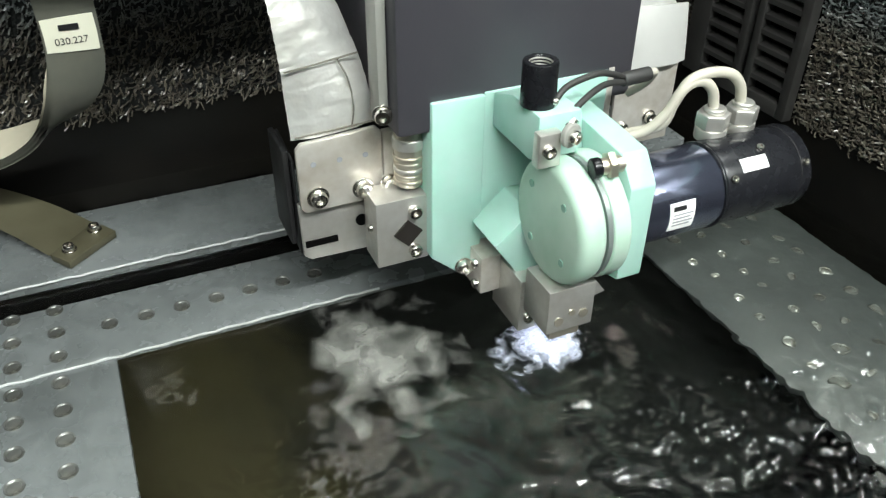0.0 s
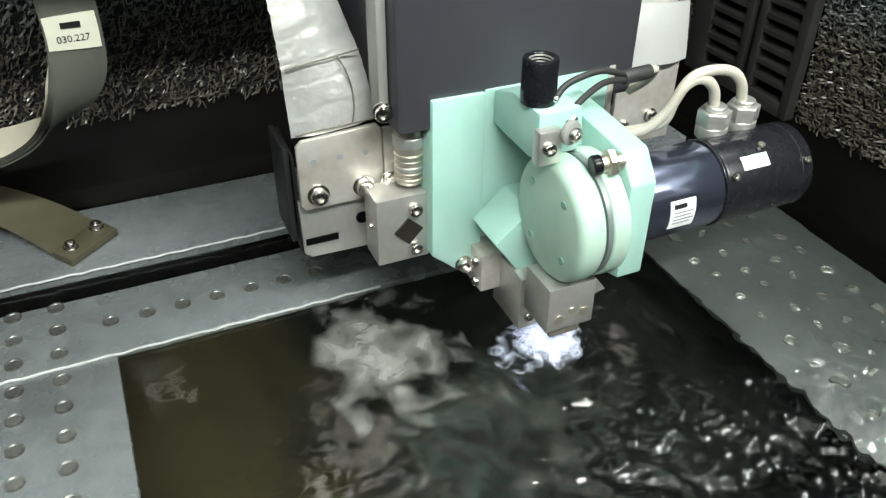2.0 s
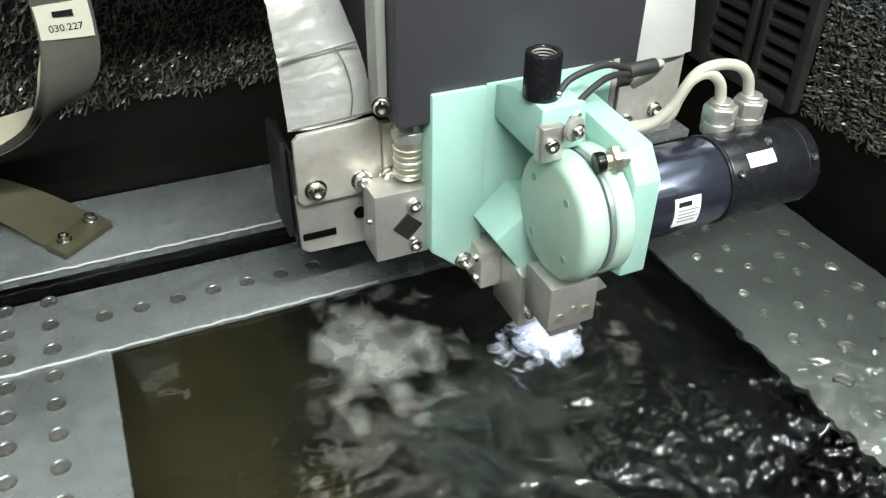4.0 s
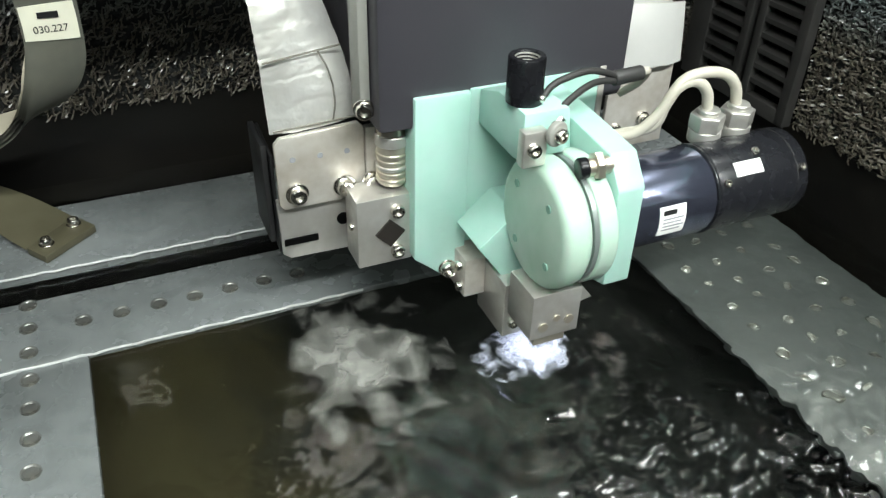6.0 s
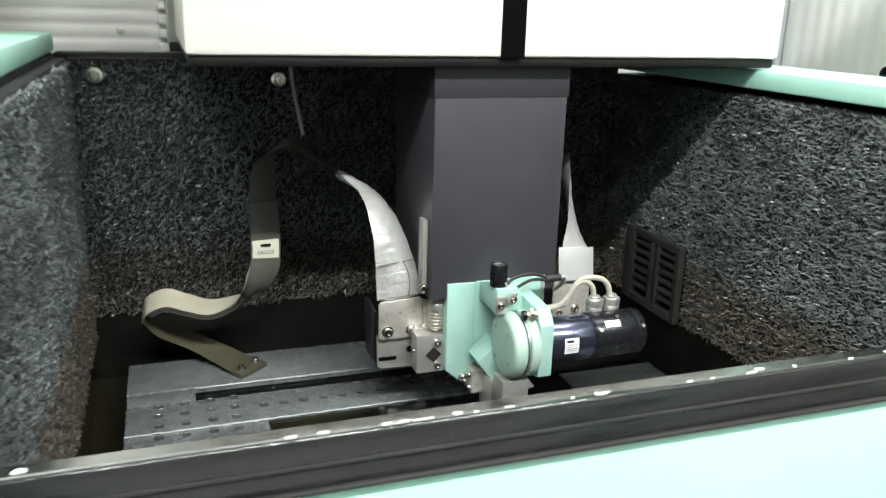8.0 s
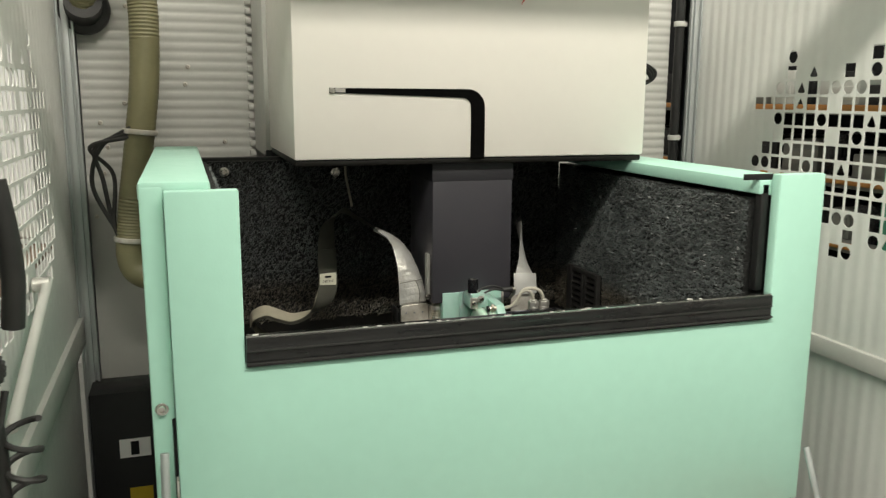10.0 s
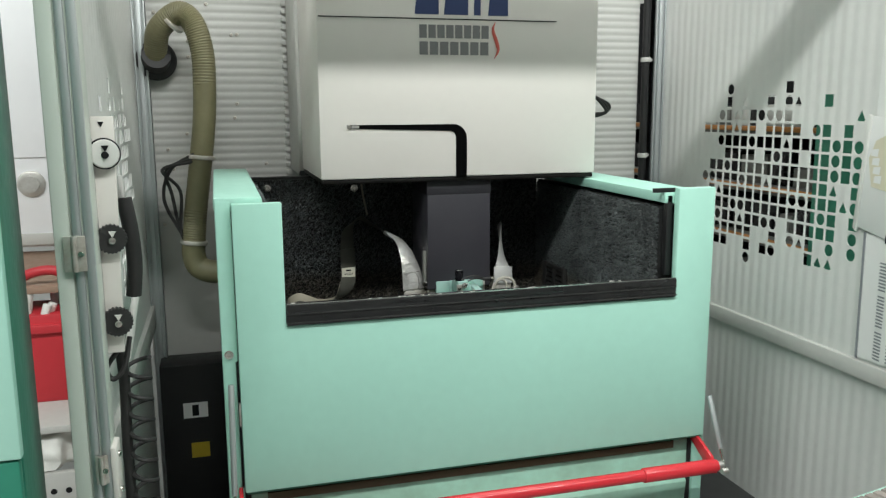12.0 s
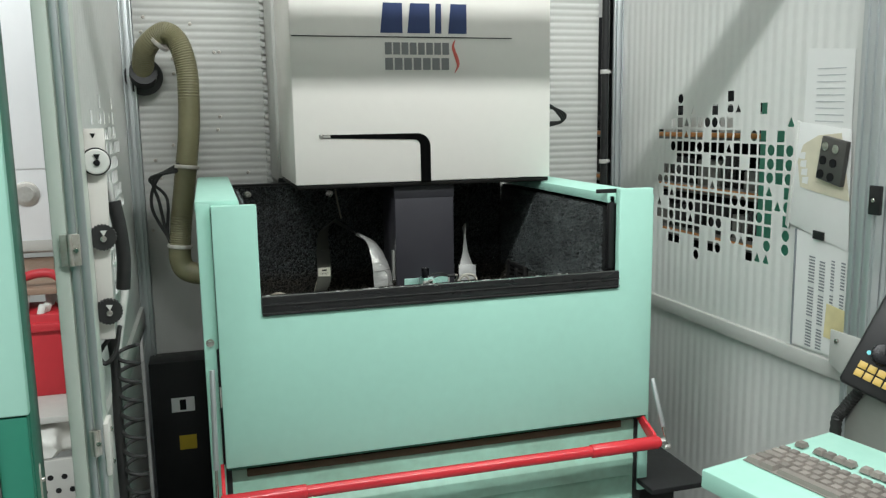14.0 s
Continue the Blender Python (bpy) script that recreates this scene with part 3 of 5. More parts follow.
lp = profile_post("post_left", -0.625, -0.565, -0.18, -0.12, "tall pale grey-green metal post with steel hinges", POST_PAINT)
hinge(lp, -0.594, -0.184, 1.257)
hinge(lp, -0.580, -0.184, 0.885, 0.05, 0.02)
rp = profile_post("post_right", XR - 0.035, XR + 0.02, -0.212, -0.132, "tall grooved grey metal post with steel hinge", ALU)
for k in range(3):
    part("groove_lip", box(XR - 0.042, XR - 0.034, -0.207 + k * 0.027, -0.193 + k * 0.027, 0, 2.298, 0.002), ALU, rp)
bm = box(XR - 0.05, XR - 0.04, -0.234, -0.20, 1.24, 1.31, 0.002)
hg = part("hinge", bm, BLACK, rp, "dark hinge")
screw(hg, (XR - 0.05, -0.217, 1.275), (-1, 0, 0), 0.005)

# the door edge that stands open, nearest to the camera
de = thing("enclosure_door", (-0.60, -0.6, 0), "mint green enclosure door with dark green inner face standing open", "door", kind="structure")
part("door_edge", box(-0.628, -0.586, -0.664, -0.650, 1.112, 2.25, 0.003), MINT, de)
part("seal_strip", box(-0.656, -0.6285, -0.669, -0.650, 0.0, 2.25, 0.004), surface("grey_brown_seal", (0.24, 0.21, 0.20), 0.6), de, "grey-brown rubber seal strip")
part("door_skin", box(-0.686, -0.6565, -0.664, -0.650, 0.0, 2.25, 0.003), MINT, de)
part("lower_edge", box(-0.628, -0.589, -0.662, -0.650, 0.0, 1.110, 0.003), DARK_GREEN, de, "dark green lower door edge")
part("inner_face", prism([(-0.5875, -0.649), (-0.722, 0.055), (-0.748, 0.050), (-0.65, -0.649)], "z", 0.0, 2.25, 0.002), DARK_GREEN, de, "dark green inner door face")
lt = part("latch_plate", prism([(-0.6175, -0.48), (-0.6242, -0.445), (-0.6275, -0.446), (-0.621, -0.481)], "z", 0.88, 0.96, 0.0005), STEEL_STAINED, de, "small steel latch plate")
screw(lt, (-0.6205, -0.4625, 0.90), (0.98, 0.18, 0), 0.004)
screw(lt, (-0.6205, -0.4625, 0.94), (0.98, 0.18, 0), 0.004)

# ---- behind the enclosure: shelving seen through the punched sheet ----
sh = thing("shelf_unit", (1.65, 1.2, 0), "dark shelving with orange boards and boxes behind the wall", "shelf")
part("back_board", box(2.05, 2.08, 0.64, 2.2, 0, 1.62), DARK_INK, sh)
for z in (0.98, 1.17, 1.385):
    part("board", box(1.55, 2.05, 0.645, 2.2, z, z + 0.03, 0.002), GREY_TOY, sh)
    part("board_edge", box(1.54, 1.55, 0.645, 2.2, z + 0.012, z + 0.03, 0.001), ORANGE, sh, "orange front edge of a shelf board")
rnd = random.Random(5)
for z, top in ((1.01, 0.13), (1.2, 0.13), (1.415, 0.12), (0.75, 0.18)):
    y = 0.68
    while y < 2.1:
        w = rnd.uniform(0.08, 0.2)
        h = top * rnd.uniform(0.45, 1.0)
        mt = rnd.choice((BLACK, GREY_TOY, BLACK, WHITE_PLASTIC if z > 1.4 else BLACK, BLACK_SATIN))
        bm = box(1.6, 1.85, y, y + w * 0.85, z, z + h, 0.004)
        box(1.595, 1.6, y + w * 0.1, y + w * 0.6, z + h * 0.2, z + h * 0.7, 0.002, bm=bm)
        solid("storage_box", bm, mt, "storage box standing on a dark workshop shelf", "box", group="boxes on the shelf behind the wall")
        y += w
solid("green_cabinet", box(1.5, 2.1, -0.75, 0.632, 0, 1.75, 0.006), GREEN_BOARD, "tall green painted cabinet beside the dark shelves", "cabinet")
solid("dark_partition", box(1.5, 2.3, 2.2, 2.23, 0, 2.0), DARK_INK, "dark partition behind the enclosure wall", "partition", "structure")

# ---- left background, seen between the posts ----
ENAMEL = surface("white_enamel", (0.82, 0.83, 0.84), 0.4, wear=0.1)
wm = thing("background_machine", (-1.0, 1.6, 1.02), "white machine housing standing behind the enclosure", "machine")
part("housing", box(-1.3, -0.72, 1.45, 1.8, 1.02, 2.4, 0.02), ENAMEL, wm)
part("front_cover", box(-1.27, -0.76, 1.443, 1.449, 1.33, 2.3, 0.002), ENAMEL, wm)
part("base_trim", box(-1.295, -0.725, 1.44, 1.449, 1.03, 1.07, 0.002), PALE_GREY, wm, "grey base trim")
bm = cyl((-0.98, 1.44, 1.24), "y", 0.045, 0.03, bevel=0.006)
cyl((-0.98, 1.425, 1.24), "y", 0.028, 0.02, bm=bm)
solid("dial_gauge", bm, STEEL, "round grey dial on the white machine housing", "dial")
bm = box(-1.3, -0.7, 0.85, 1.5, 0.98, 1.0, 0.003)
solid("work_shelf", bm, surface("brown_board", (0.3, 0.2, 0.14), 0.6), "brown board shelf below the white housing", "shelf")
rb = thing("red_bin", (-0.85, 0.85, 0.68), "red plastic storage bin heaped with small white parts", "bin")
bm = prism([(-1.0, 0.68), (-0.785, 0.68), (-0.765, 0.93), (-1.0, 0.93)], "y", 0.8, 1.0, 0.004)
part("shell", bm, RED_BIN, rb)
part("lip", box(-1.0, -0.76, 0.785, 1.0, 0.88, 0.905, 0.004), RED_BIN, rb)
rnd = random.Random(3)
for k in range(16):
    bm = cyl((rnd.uniform(-0.97, -0.79), rnd.uniform(0.81, 0.95), 0.925), (rnd.uniform(-0.6, 0.6), rnd.uniform(-0.6, 0.6), 1), 0.012, rnd.uniform(0.02, 0.06), seg=10, bevel=0.002)
    part("fitting", bm, WHITE_PLASTIC, rb, "white plastic fitting in the bin")
bm = pipe([(-1.0, 0.9, 0.93), (-0.92, 0.88, 1.02), (-0.82, 0.87, 1.04), (-0.76, 0.87, 0.97)], 0.014, 8, 10)
part("handle", bm, RED_BIN, rb)
tr = thing("parts_tray", (-0.85, 0.75, 0.38), "grey metal tray with white cloths and black marks", "tray")
part("tray_base", box(-1.1, -0.76, 0.6, 0.98, 0.66, 0.68, 0.004), PALE_GREY, tr)
part("perforated_front", box(-1.1, -0.755, 0.58, 0.6, 0.40, 0.56, 0.003), PALE_GREY, tr)
for i in range(9):
    for j in range(3):
        part("dark_hole", cyl((-1.07 + i * 0.036 + (j % 2) * 0.018, 0.579, 0.43 + j * 0.04), "y", 0.008, 0.004, seg=12), DARK_INK, tr)
bm = bmesh.new()
bmesh.ops.create_icosphere(bm, subdivisions=4, radius=1)
for v in bm.verts:
    k = 1 + 0.25 * noise.noise(v.co * 2.2)
    v.co = Vector((-0.86 + v.co.x * 0.1 * k, 0.68 + v.co.y * 0.1 * k, 0.585 + max(v.co.z, -0.3) * 0.07 * k))
part("cloth", bm, WHITE_PLASTIC, tr, "crumpled white cloths")
solid("wooden_bench", box(-1.2, -0.73, 0.55, 0.95, 0.0, 0.38, 0.004), surface("pale_wood", (0.45, 0.28, 0.16), 0.6, wear=0.5, stretch=(0.2, 4, 4)), "pale wooden bench under the perforated tray", "bench")

# ---- knob panel and coiled cable on the left post ----
kp = thing("knob_panel", (-0.55, -0.1, 1.06), "narrow cream plate with three round knobs on post", "control panel")
bm = prism([(-0.568, 1.475), (-0.530, 1.475), (-0.540, 1.064), (-0.575, 1.064)], "y", -0.104, -0.094, 0.002)
part("plate", bm, CREAM, kp)
for z, x, mt, mr in ((1.413, -0.549, WHITE_PLASTIC, DARK_INK), (1.268, -0.548, RUBBER, WHITE_PLASTIC), (1.122, -0.548, RUBBER, WHITE_PLASTIC)):
    if mt is RUBBER:
        ring = [(0.0245 + 0.0013 * math.cos(k * math.tau / 4), k * math.tau / 96) for k in range(96)]
        bm = prism([(x + r * math.cos(a), z + r * math.sin(a)) for r, a in ring], "y", -0.119, -0.103)
        bmesh.ops.rotate(bm, cent=(x, -0.104, z), matrix=Matrix.Rotation(math.radians(8.5), 3, "Z"), verts=bm.verts[:])
    else:
        bm = cyl((x, -0.104, z), (0.15, -1, 0), 0.024, 0.016, bevel=0.003, seg=40)
    kn = part("knob", bm, mt, kp, "white dial with dark rim" if mt is WHITE_PLASTIC else "black fluted knob")
    part("pointer", prism([(x - 0.002, z + 0.014), (x + 0.010, z + 0.014), (x + 0.004, z + 0.003)], "y", -0.1225, -0.1195), mr, kn)
    part("hub", cyl((x + 0.003, -0.119, z - 0.002), (0.15, -1, 0), 0.006, 0.005, bevel=0.001), CHROME if mt is RUBBER else DARK_INK, kn)
    if mt is WHITE_PLASTIC:
        bm = cyl((x, -0.1035, z), (0.15, -1, 0), 0.0265, 0.010, bevel=0.002, seg=40)
        part("rim", bm, DARK_INK, kn)
part("arrow_mark", prism([(-0.556, 1.466), (-0.546, 1.466), (-0.551, 1.457)], "y", -0.1055, -0.1035), DARK_INK, kp)
part("mount", box(-0.59, -0.566, -0.12, -0.08, 1.1, 1.44, 0.003), PALE_GREY, kp)
sp = thing("spray_handle", (-0.52, -0.03, 1.2), "black rubber spray gun handle hanging beside the knobs", "handle")
part("grip", pipe([(-0.530, -0.04, 1.33), (-0.522, -0.04, 1.27), (-0.520, -0.035, 1.21), (-0.526, -0.03, 1.15)], 0.014, 6, 12), RUBBER, sp)
part("nozzle", cyl((-0.533, -0.04, 1.33), (-0.1, 0.1, 1), 0.007, 0.04, bm=None, seg=14, bevel=0.001), PALE_GREY, sp)
cc = thing("coiled_cable", (-0.53, -0.04, 0.55), "black coiled cable hanging below the knob panel", "cable")
pts = []
for k in range(170):
    a = k * math.tau / 12
    pts.append((-0.528 + 0.021 * math.cos(a), -0.03 + 0.02 * math.sin(a), 1.03 - 0.0034 * k))
part("coil", pipe(pts, 0.0042, 2, 8), RUBBER, cc)
part("straight_run", pipe([(-0.556, -0.07, 1.10), (-0.552, -0.04, 1.0), (-0.556, -0.03, 0.85), (-0.556, -0.03, 0.5)], 0.010, 8, 10), RUBBER, cc)
part("loop", pipe([(-0.555, -0.075, 1.06), (-0.575, -0.08, 1.03), (-0.565, -0.085, 1.01), (-0.545, -0.08, 1.03), (-0.535, -0.06, 1.08)], 0.0045, 8, 8), RUBBER, cc)
lb = thing("latch_bracket", (-0.575, -0.16, 0.81), "small white latch bracket with screws on the post", "bracket")
part("plate", box(-0.566, -0.556, -0.185, -0.13, 0.815, 0.92, 0.003), CREAM, lb)
for z in (0.835, 0.9):
    screw(lb, (-0.557, -0.16, z), (1, -0.3, 0), 0.005)
st = thing("door_stay", (-0.57, 0.2, 1.0), "slim pale metal stay arm slanting along the wall", "stay arm")
part("rod", cyl((-0.565, 0.1, 0.97), (0.0, 0.45, 0.14), 0.009, 0.42, seg=14), PALE_GREY, st)
part("pivot", cyl((-0.59, 0.49, 1.09), "x", 0.014, 0.03, bevel=0.003), STEEL, st)

# ---- hose with wall flange ----
ho = thing("exhaust_hose", (-0.46, 1.1, 1.0), "olive ribbed hose arching from black wall flange to tank", "hose")
bm = cyl((-0.532, YB - 0.006, 1.638), (0, -1, 0), 0.062, 0.03, bevel=0.006, seg=40)
cyl((-0.532, YB - 0.03, 1.638), (0.1, -1, 0.25), 0.043, 0.06, bm=bm)
part("flange", bm, RUBBER, ho, "black rubber wall flange")
HP = [(-0.53, 1.08, 1.655), (-0.512, 1.02, 1.72), (-0.455, 0.99, 1.765), (-0.415, 0.98, 1.74), (-0.392, 0.975, 1.66), (-0.390, 0.97, 1.56), (-0.398, 0.965, 1.44), (-0.418, 0.96, 1.30), (-0.436, 0.955, 1.18), (-0.446, 0.95, 1.09)]
part("hose_body", pipe(HP, 0.0328, 24, 18, 0.0017), HOSE, ho)
part("elbow", pipe([(-0.446, 0.95, 1.10), (-0.448, 0.95, 1.05), (-0.435, 0.945, 1.015), (-0.40, 0.935, 1.0), (-0.36, 0.925, 1.0)], 0.035, 6, 18), HOSE, ho)
for c in ((-0.446, 0.95, 1.09), (-0.412, 0.96, 1.345), (-0.474, 1.005, 1.745)):
    part("hose_clip", cyl((c[0], c[1], c[2] - 0.006), (0.1, 0.03, 1) if c[2] < 1.5 else (0.8, -0.4, 0.7), 0.040, 0.012, bevel=0.002), STEEL_STAINED, ho, "thin steel hose clip")
for k in range(3):
    o = 0.012 * k
    bm = pipe([(-0.425, 0.94, 1.36 - o), (-0.50 - o, 0.96, 1.31), (-0.525 + 2 * o, 0.97, 1.22 + o), (-0.48, 0.95, 1.12), (-0.44, 0.93, 1.05), (-0.40, 0.92, 0.99)], 0.0052, 8, 8)
    solid("hose_cable", bm, RUBBER, "thin black cable looped beside the ribbed hose", "cable", group="cables beside the hose")

# ---- black pipe in the right corner, cable loop ----
vp = thing("conduit", (1.15, 1.12, 0), "black vertical conduit pipe clipped in the corner", "conduit")
part("tube", cyl((1.155, 1.12, 0), "z", 0.014, 2.29, seg=20), BLACK, vp)
for z in (1.31, 1.655, 1.0):
    part("clip", cyl((1.155, 1.12, z - 0.008), "z", 0.018, 0.016, bevel=0.002), PALE_GREY, vp)
    part("clip_foot", box(1.16, 1.185, 1.125, 1.15, z - 0.006, z + 0.006, 0.001), PALE_GREY, vp)
lc = thing("cable_loop", (0.7, 0.62, 1.45), "black cables looping out of the machine head side", "cable")
for k in range(3):
    part("cable", pipe([(0.62, 0.62, 1.50 + 0.006 * k), (0.69, 0.61, 1.515 + 0.004 * k), (0.745 - 0.01 * k, 0.6, 1.495), (0.735, 0.6, 1.47), (0.68, 0.62, 1.455 + 0.005 * k), (0.62, 0.63, 1.45)], 0.005, 8, 8), RUBBER, lc)

# ---- papers on the right wall ----
def on_wall(outline, x0, thick=0.0012, bevel=0):
    return prism(outline, "x", x0 - thick, x0, bevel)


XW = XR - 0.004
bd = thing("notice_sheet", (XW, 0, 1.4), "white printed sheets pinned on the grey sheet wall", "paper")
part("sheet", on_wall([(0.085, 1.655), (-0.082, 1.64), (-0.085, 1.35), (0.09, 1.40)], XW), PAPER, bd)
for k in range(14):
    z = 1.60 - k * 0.017
    part("print_line", on_wall([(0.045, z), (-0.055, z - 0.003), (-0.055, z - 0.0055), (0.045, z - 0.0025)], XW - 0.0016, 0.0006), PALE_INK, bd)
fd = thing("plastic_folder", (XW, 0, 1.15), "clear white plastic folder tilted on the wall", "folder")
part("folder", on_wall([(0.095, 1.46), (-0.09, 1.44), (-0.104, 1.13), (0.12, 1.18)], XW - 0.004, 0.003, 0.0008), PAPER, fd)
part("spine", on_wall([(0.106, 1.465), (0.094, 1.46), (0.119, 1.165), (0.131, 1.175)], XW - 0.004, 0.006, 0.001), WHITE_PLASTIC, fd)
part("yellowed_sheet", on_wall([(0.095, 1.355), (0.075, 1.40), (0.02, 1.425), (-0.06, 1.432), (-0.10, 1.26), (-0.01, 1.27), (0.08, 1.285)], XW - 0.008, 0.001), YELLOWED, fd, "yellowed torn paper")
for k in range(4):
    cy, cz = 0.076 - k * 0.005, 1.37 - k * 0.022
    part("tape", on_wall([(cy + 0.01, cz + 0.008), (cy - 0.012, cz + 0.01), (cy - 0.01, cz - 0.01), (cy + 0.012, cz - 0.008)], XW - 0.0095, 0.0006), PAPER, fd)
hb = thing("hole_block", (XW, 0, 1.3), "dark grey plastic block with six round holes", "block")
part("block", on_wall([(-0.012, 1.425), (-0.097, 1.41), (-0.082, 1.295), (0.006, 1.315)], XW - 0.011, 0.014, 0.002), surface("dark_block", (0.07, 0.068, 0.062), 0.45), hb)
for i in range(3):
    for j in range(2):
        cy, cz = -0.026 - j * 0.036 + i * 0.007, 1.398 - i * 0.036 - j * 0.007
        bm = cyl((XW - 0.0275, cy, cz), "x", 0.0115, 0.003, seg=20)
        part("hole", bm, CHROME if i == 0 else DARK_INK, hb)
ls = thing("table_sheet", (XW, 0, 0.85), "white printed table sheet with clip and yellow note", "paper")
part("sheet", on_wall([(0.088, 1.165), (-0.108, 1.155), (-0.118, 0.845), (0.085, 0.84)], XW - 0.002, 0.0015), PAPER, ls)
part("border", on_wall([(0.095, 1.168), (0.089, 1.168), (0.086, 0.836), (0.092, 0.836)], XW - 0.002, 0.003), INK, ls)
for k in range(30):
    z = 1.10 - k * 0.0085
    for y, w in ((0.034, 0.022), (-0.006, 0.02), (-0.048, 0.012), (-0.083, 0.014)):
        if (y < -0.04 and k > 18) or (k * 7 + int(y * 100)) % 11 == 0:
            continue
        part("print_mark", on_wall([(y, z), (y - w, z - 0.001), (y - w, z - 0.005), (y, z - 0.004)], XW - 0.0042, 0.0006), INK, ls)
part("clip", on_wall([(0.018, 1.172), (-0.02, 1.17), (-0.02, 1.148), (0.018, 1.15)], XW - 0.005, 0.008, 0.001), BLACK, ls, "black bulldog clip")
part("yellow_note", on_wall([(-0.04, 0.982), (-0.108, 0.975), (-0.112, 0.885), (-0.035, 0.89)], XW - 0.0045, 0.0012), YELLOW_NOTE, ls)
sb = thing("corner_plate", (XW, -0.09, 0.85), "small pale plate with screw on the post foot", "bracket")
part("plate", on_wall([(-0.10, 0.93), (-0.20, 0.93), (-0.20, 0.80), (-0.10, 0.84)], XR - 0.042, 0.004, 0.001), PALE_GREY, sb)
screw(sb, (XR - 0.046, -0.125, 0.905), (-1, 0, 0), 0.006)

# ---- the work tank ----
tank = thing("work_tank", (0.2, 0.4, 0.1), "mint green machine tank with cut-out front panel", "machine tank")
# front panel: one sheet with a wide cut-out
OUT = [(-0.345, 0.718), (0.712, 0.718), (0.712, 1.307), (0.62, 1.307), (0.62, 1.06), (-0.25, 1.06), (-0.25, 1.307), (-0.345, 1.307)]
part("front_panel", prism(OUT, "y", 0.0, 0.022, 0.003), MINT, tank)
part("panel_fold", box(-0.342, 0.709, 0.006, 0.04, 0.712, 0.7175, 0.001), DARK_GREEN, tank)
part("side_flange", box(-0.3765, -0.3457, 0.0225, 0.2, 0.5, 1.3115, 0.004), MINT, tank)
part("side_flange", box(0.7, 0.728, 0.0225, 0.2, 0.5, 1.29, 0.004), MINT, tank)
part("side_panel", box(-0.377, -0.35, 0.2, 0.86, 0.45, 1.29, 0.003), MINT, tank)
part("side_panel", box(0.70, 0.727, 0.2, 0.86, 0.45, 1.285, 0.003), MINT, tank)
part("rim", box(-0.378, -0.285, 0.024, 0.83, 1.290, 1.318, 0.006), MINT, tank, "mint green rim cap")
part("rim", prism([(0.598, 1.272), (0.728, 1.262), (0.728, 1.288), (0.71, 1.296), (0.598, 1.296)], "y", 0.024, 0.83, 0.003), MINT, tank, "mint green rim cap")
part("rim", box(-0.285, 0.598, 0.812, 0.84, 1.2, 1.292, 0.004), BLACK, tank, "black rear rim")
part("rim_hook", box(0.57, 0.64, 0.026, 0.032, 1.296, 1.306, 0.001), BLACK, tank)
for k in range(4):
    part("washer", cyl((0.655 + 0.012 * k, 0.05, 1.297), "z", 0.006, 0.006, bevel=0.001), STEEL_STAINED, tank)
# hollow body round the bath
part("liner_wall", box(-0.35, -0.285, 0.06, 0.83, 0.6, 1.289), BLACK, tank)
part("liner_wall", box(0.622, 0.70, 0.06, 0.83, 0.6, 1.262), BLACK, tank)
part("liner_wall", box(-0.285, 0.622, 0.815, 0.829, 0.6, 1.2), BLACK, tank)
part("liner_wall", box(-0.285, 0.612, 0.024, 0.04, 0.722, 1.058), BLACK, tank)
part("liner_floor", box(-0.35, 0.70, 0.06, 0.83, 0.58, 0.6), BLACK, tank)
part("lower_liner", box(-0.285, 0.622, 0.79, 0.815, 0.6, 0.905), LINER, tank)
part("lower_liner", box(0.600, 0.622, 0.05, 0.79, 0.6, 0.90), LINER, tank)

# black sill with ridges and worn upper edge
sill = part("sill", box(-0.2485, 0.6185, -0.006, 0.0105, 1.084, 1.1035, 0.0015), SILL, tank, "black sill, chipped along its top")
part("worn_top", prism([(-0.003, 1.1036), (0.010, 1.1036), (0.010, 1.1054), (-0.003, 1.106)], "x", -0.248, 0.618), CHIPPED, sill, "polished bare metal top edge")
rnd = random.Random(31)
for k in range(24):
    x, w = rnd.uniform(-0.245, 0.60), rnd.uniform(0.003, 0.010) * (2.6 if k % 7 == 0 else 1.0)
    y0, dy = (-0.0036, rnd.uniform(0.001, 0.0035)) if k % 4 else (rnd.uniform(-0.003, 0.002), rnd.uniform(0.003, 0.007))
    outline = []
    for m in range(9):
        a = m * math.tau / 9
        r = rnd.uniform(0.7, 1.25)
        outline.append((min(0.617, x + w * 0.5 * r * math.cos(a)), max(-0.0036, min(0.0095, y0 + dy * 0.5 * (1 + r * math.sin(a))))))
    part("chip", prism(outline, "z", 1.1050, 1.1064), CHIP, sill, "bare metal chip")
part("sill_face", box(-0.249, 0.619, -0.004, 0.0105, 1.0615, 1.0838, 0.0015), SILL, sill)
for z, yy in ((1.0655, -0.009), (1.0835, -0.0068)):
    part("seal_ridge", box(-0.249, 0.619, yy, -0.0042, z, z + 0.003, 0.0008), RUBBER, sill)
part("end_strip", box(0.604, 0.619, 0.024, 0.04, 1.106, 1.29, 0.002), BLACK, tank)

# foam lining: slabs and a pelt of short strands
foam = thing("foam_lining", (0.2, 0.4, 0.9), "coarse black fibre foam lining the inside of tank", "foam")
part("slab", box(-0.285, -0.268, 0.05, 0.80, 0.87, 1.285, 0.004), FOAM, foam)
part("slab", box(-0.268, 0.600, 0.787, 0.81, 0.905, 1.285, 0.004), FOAM, foam)
part("slab", box(0.600, 0.622, 0.05, 0.787, 0.90, 1.262, 0.004), FOAM, foam)


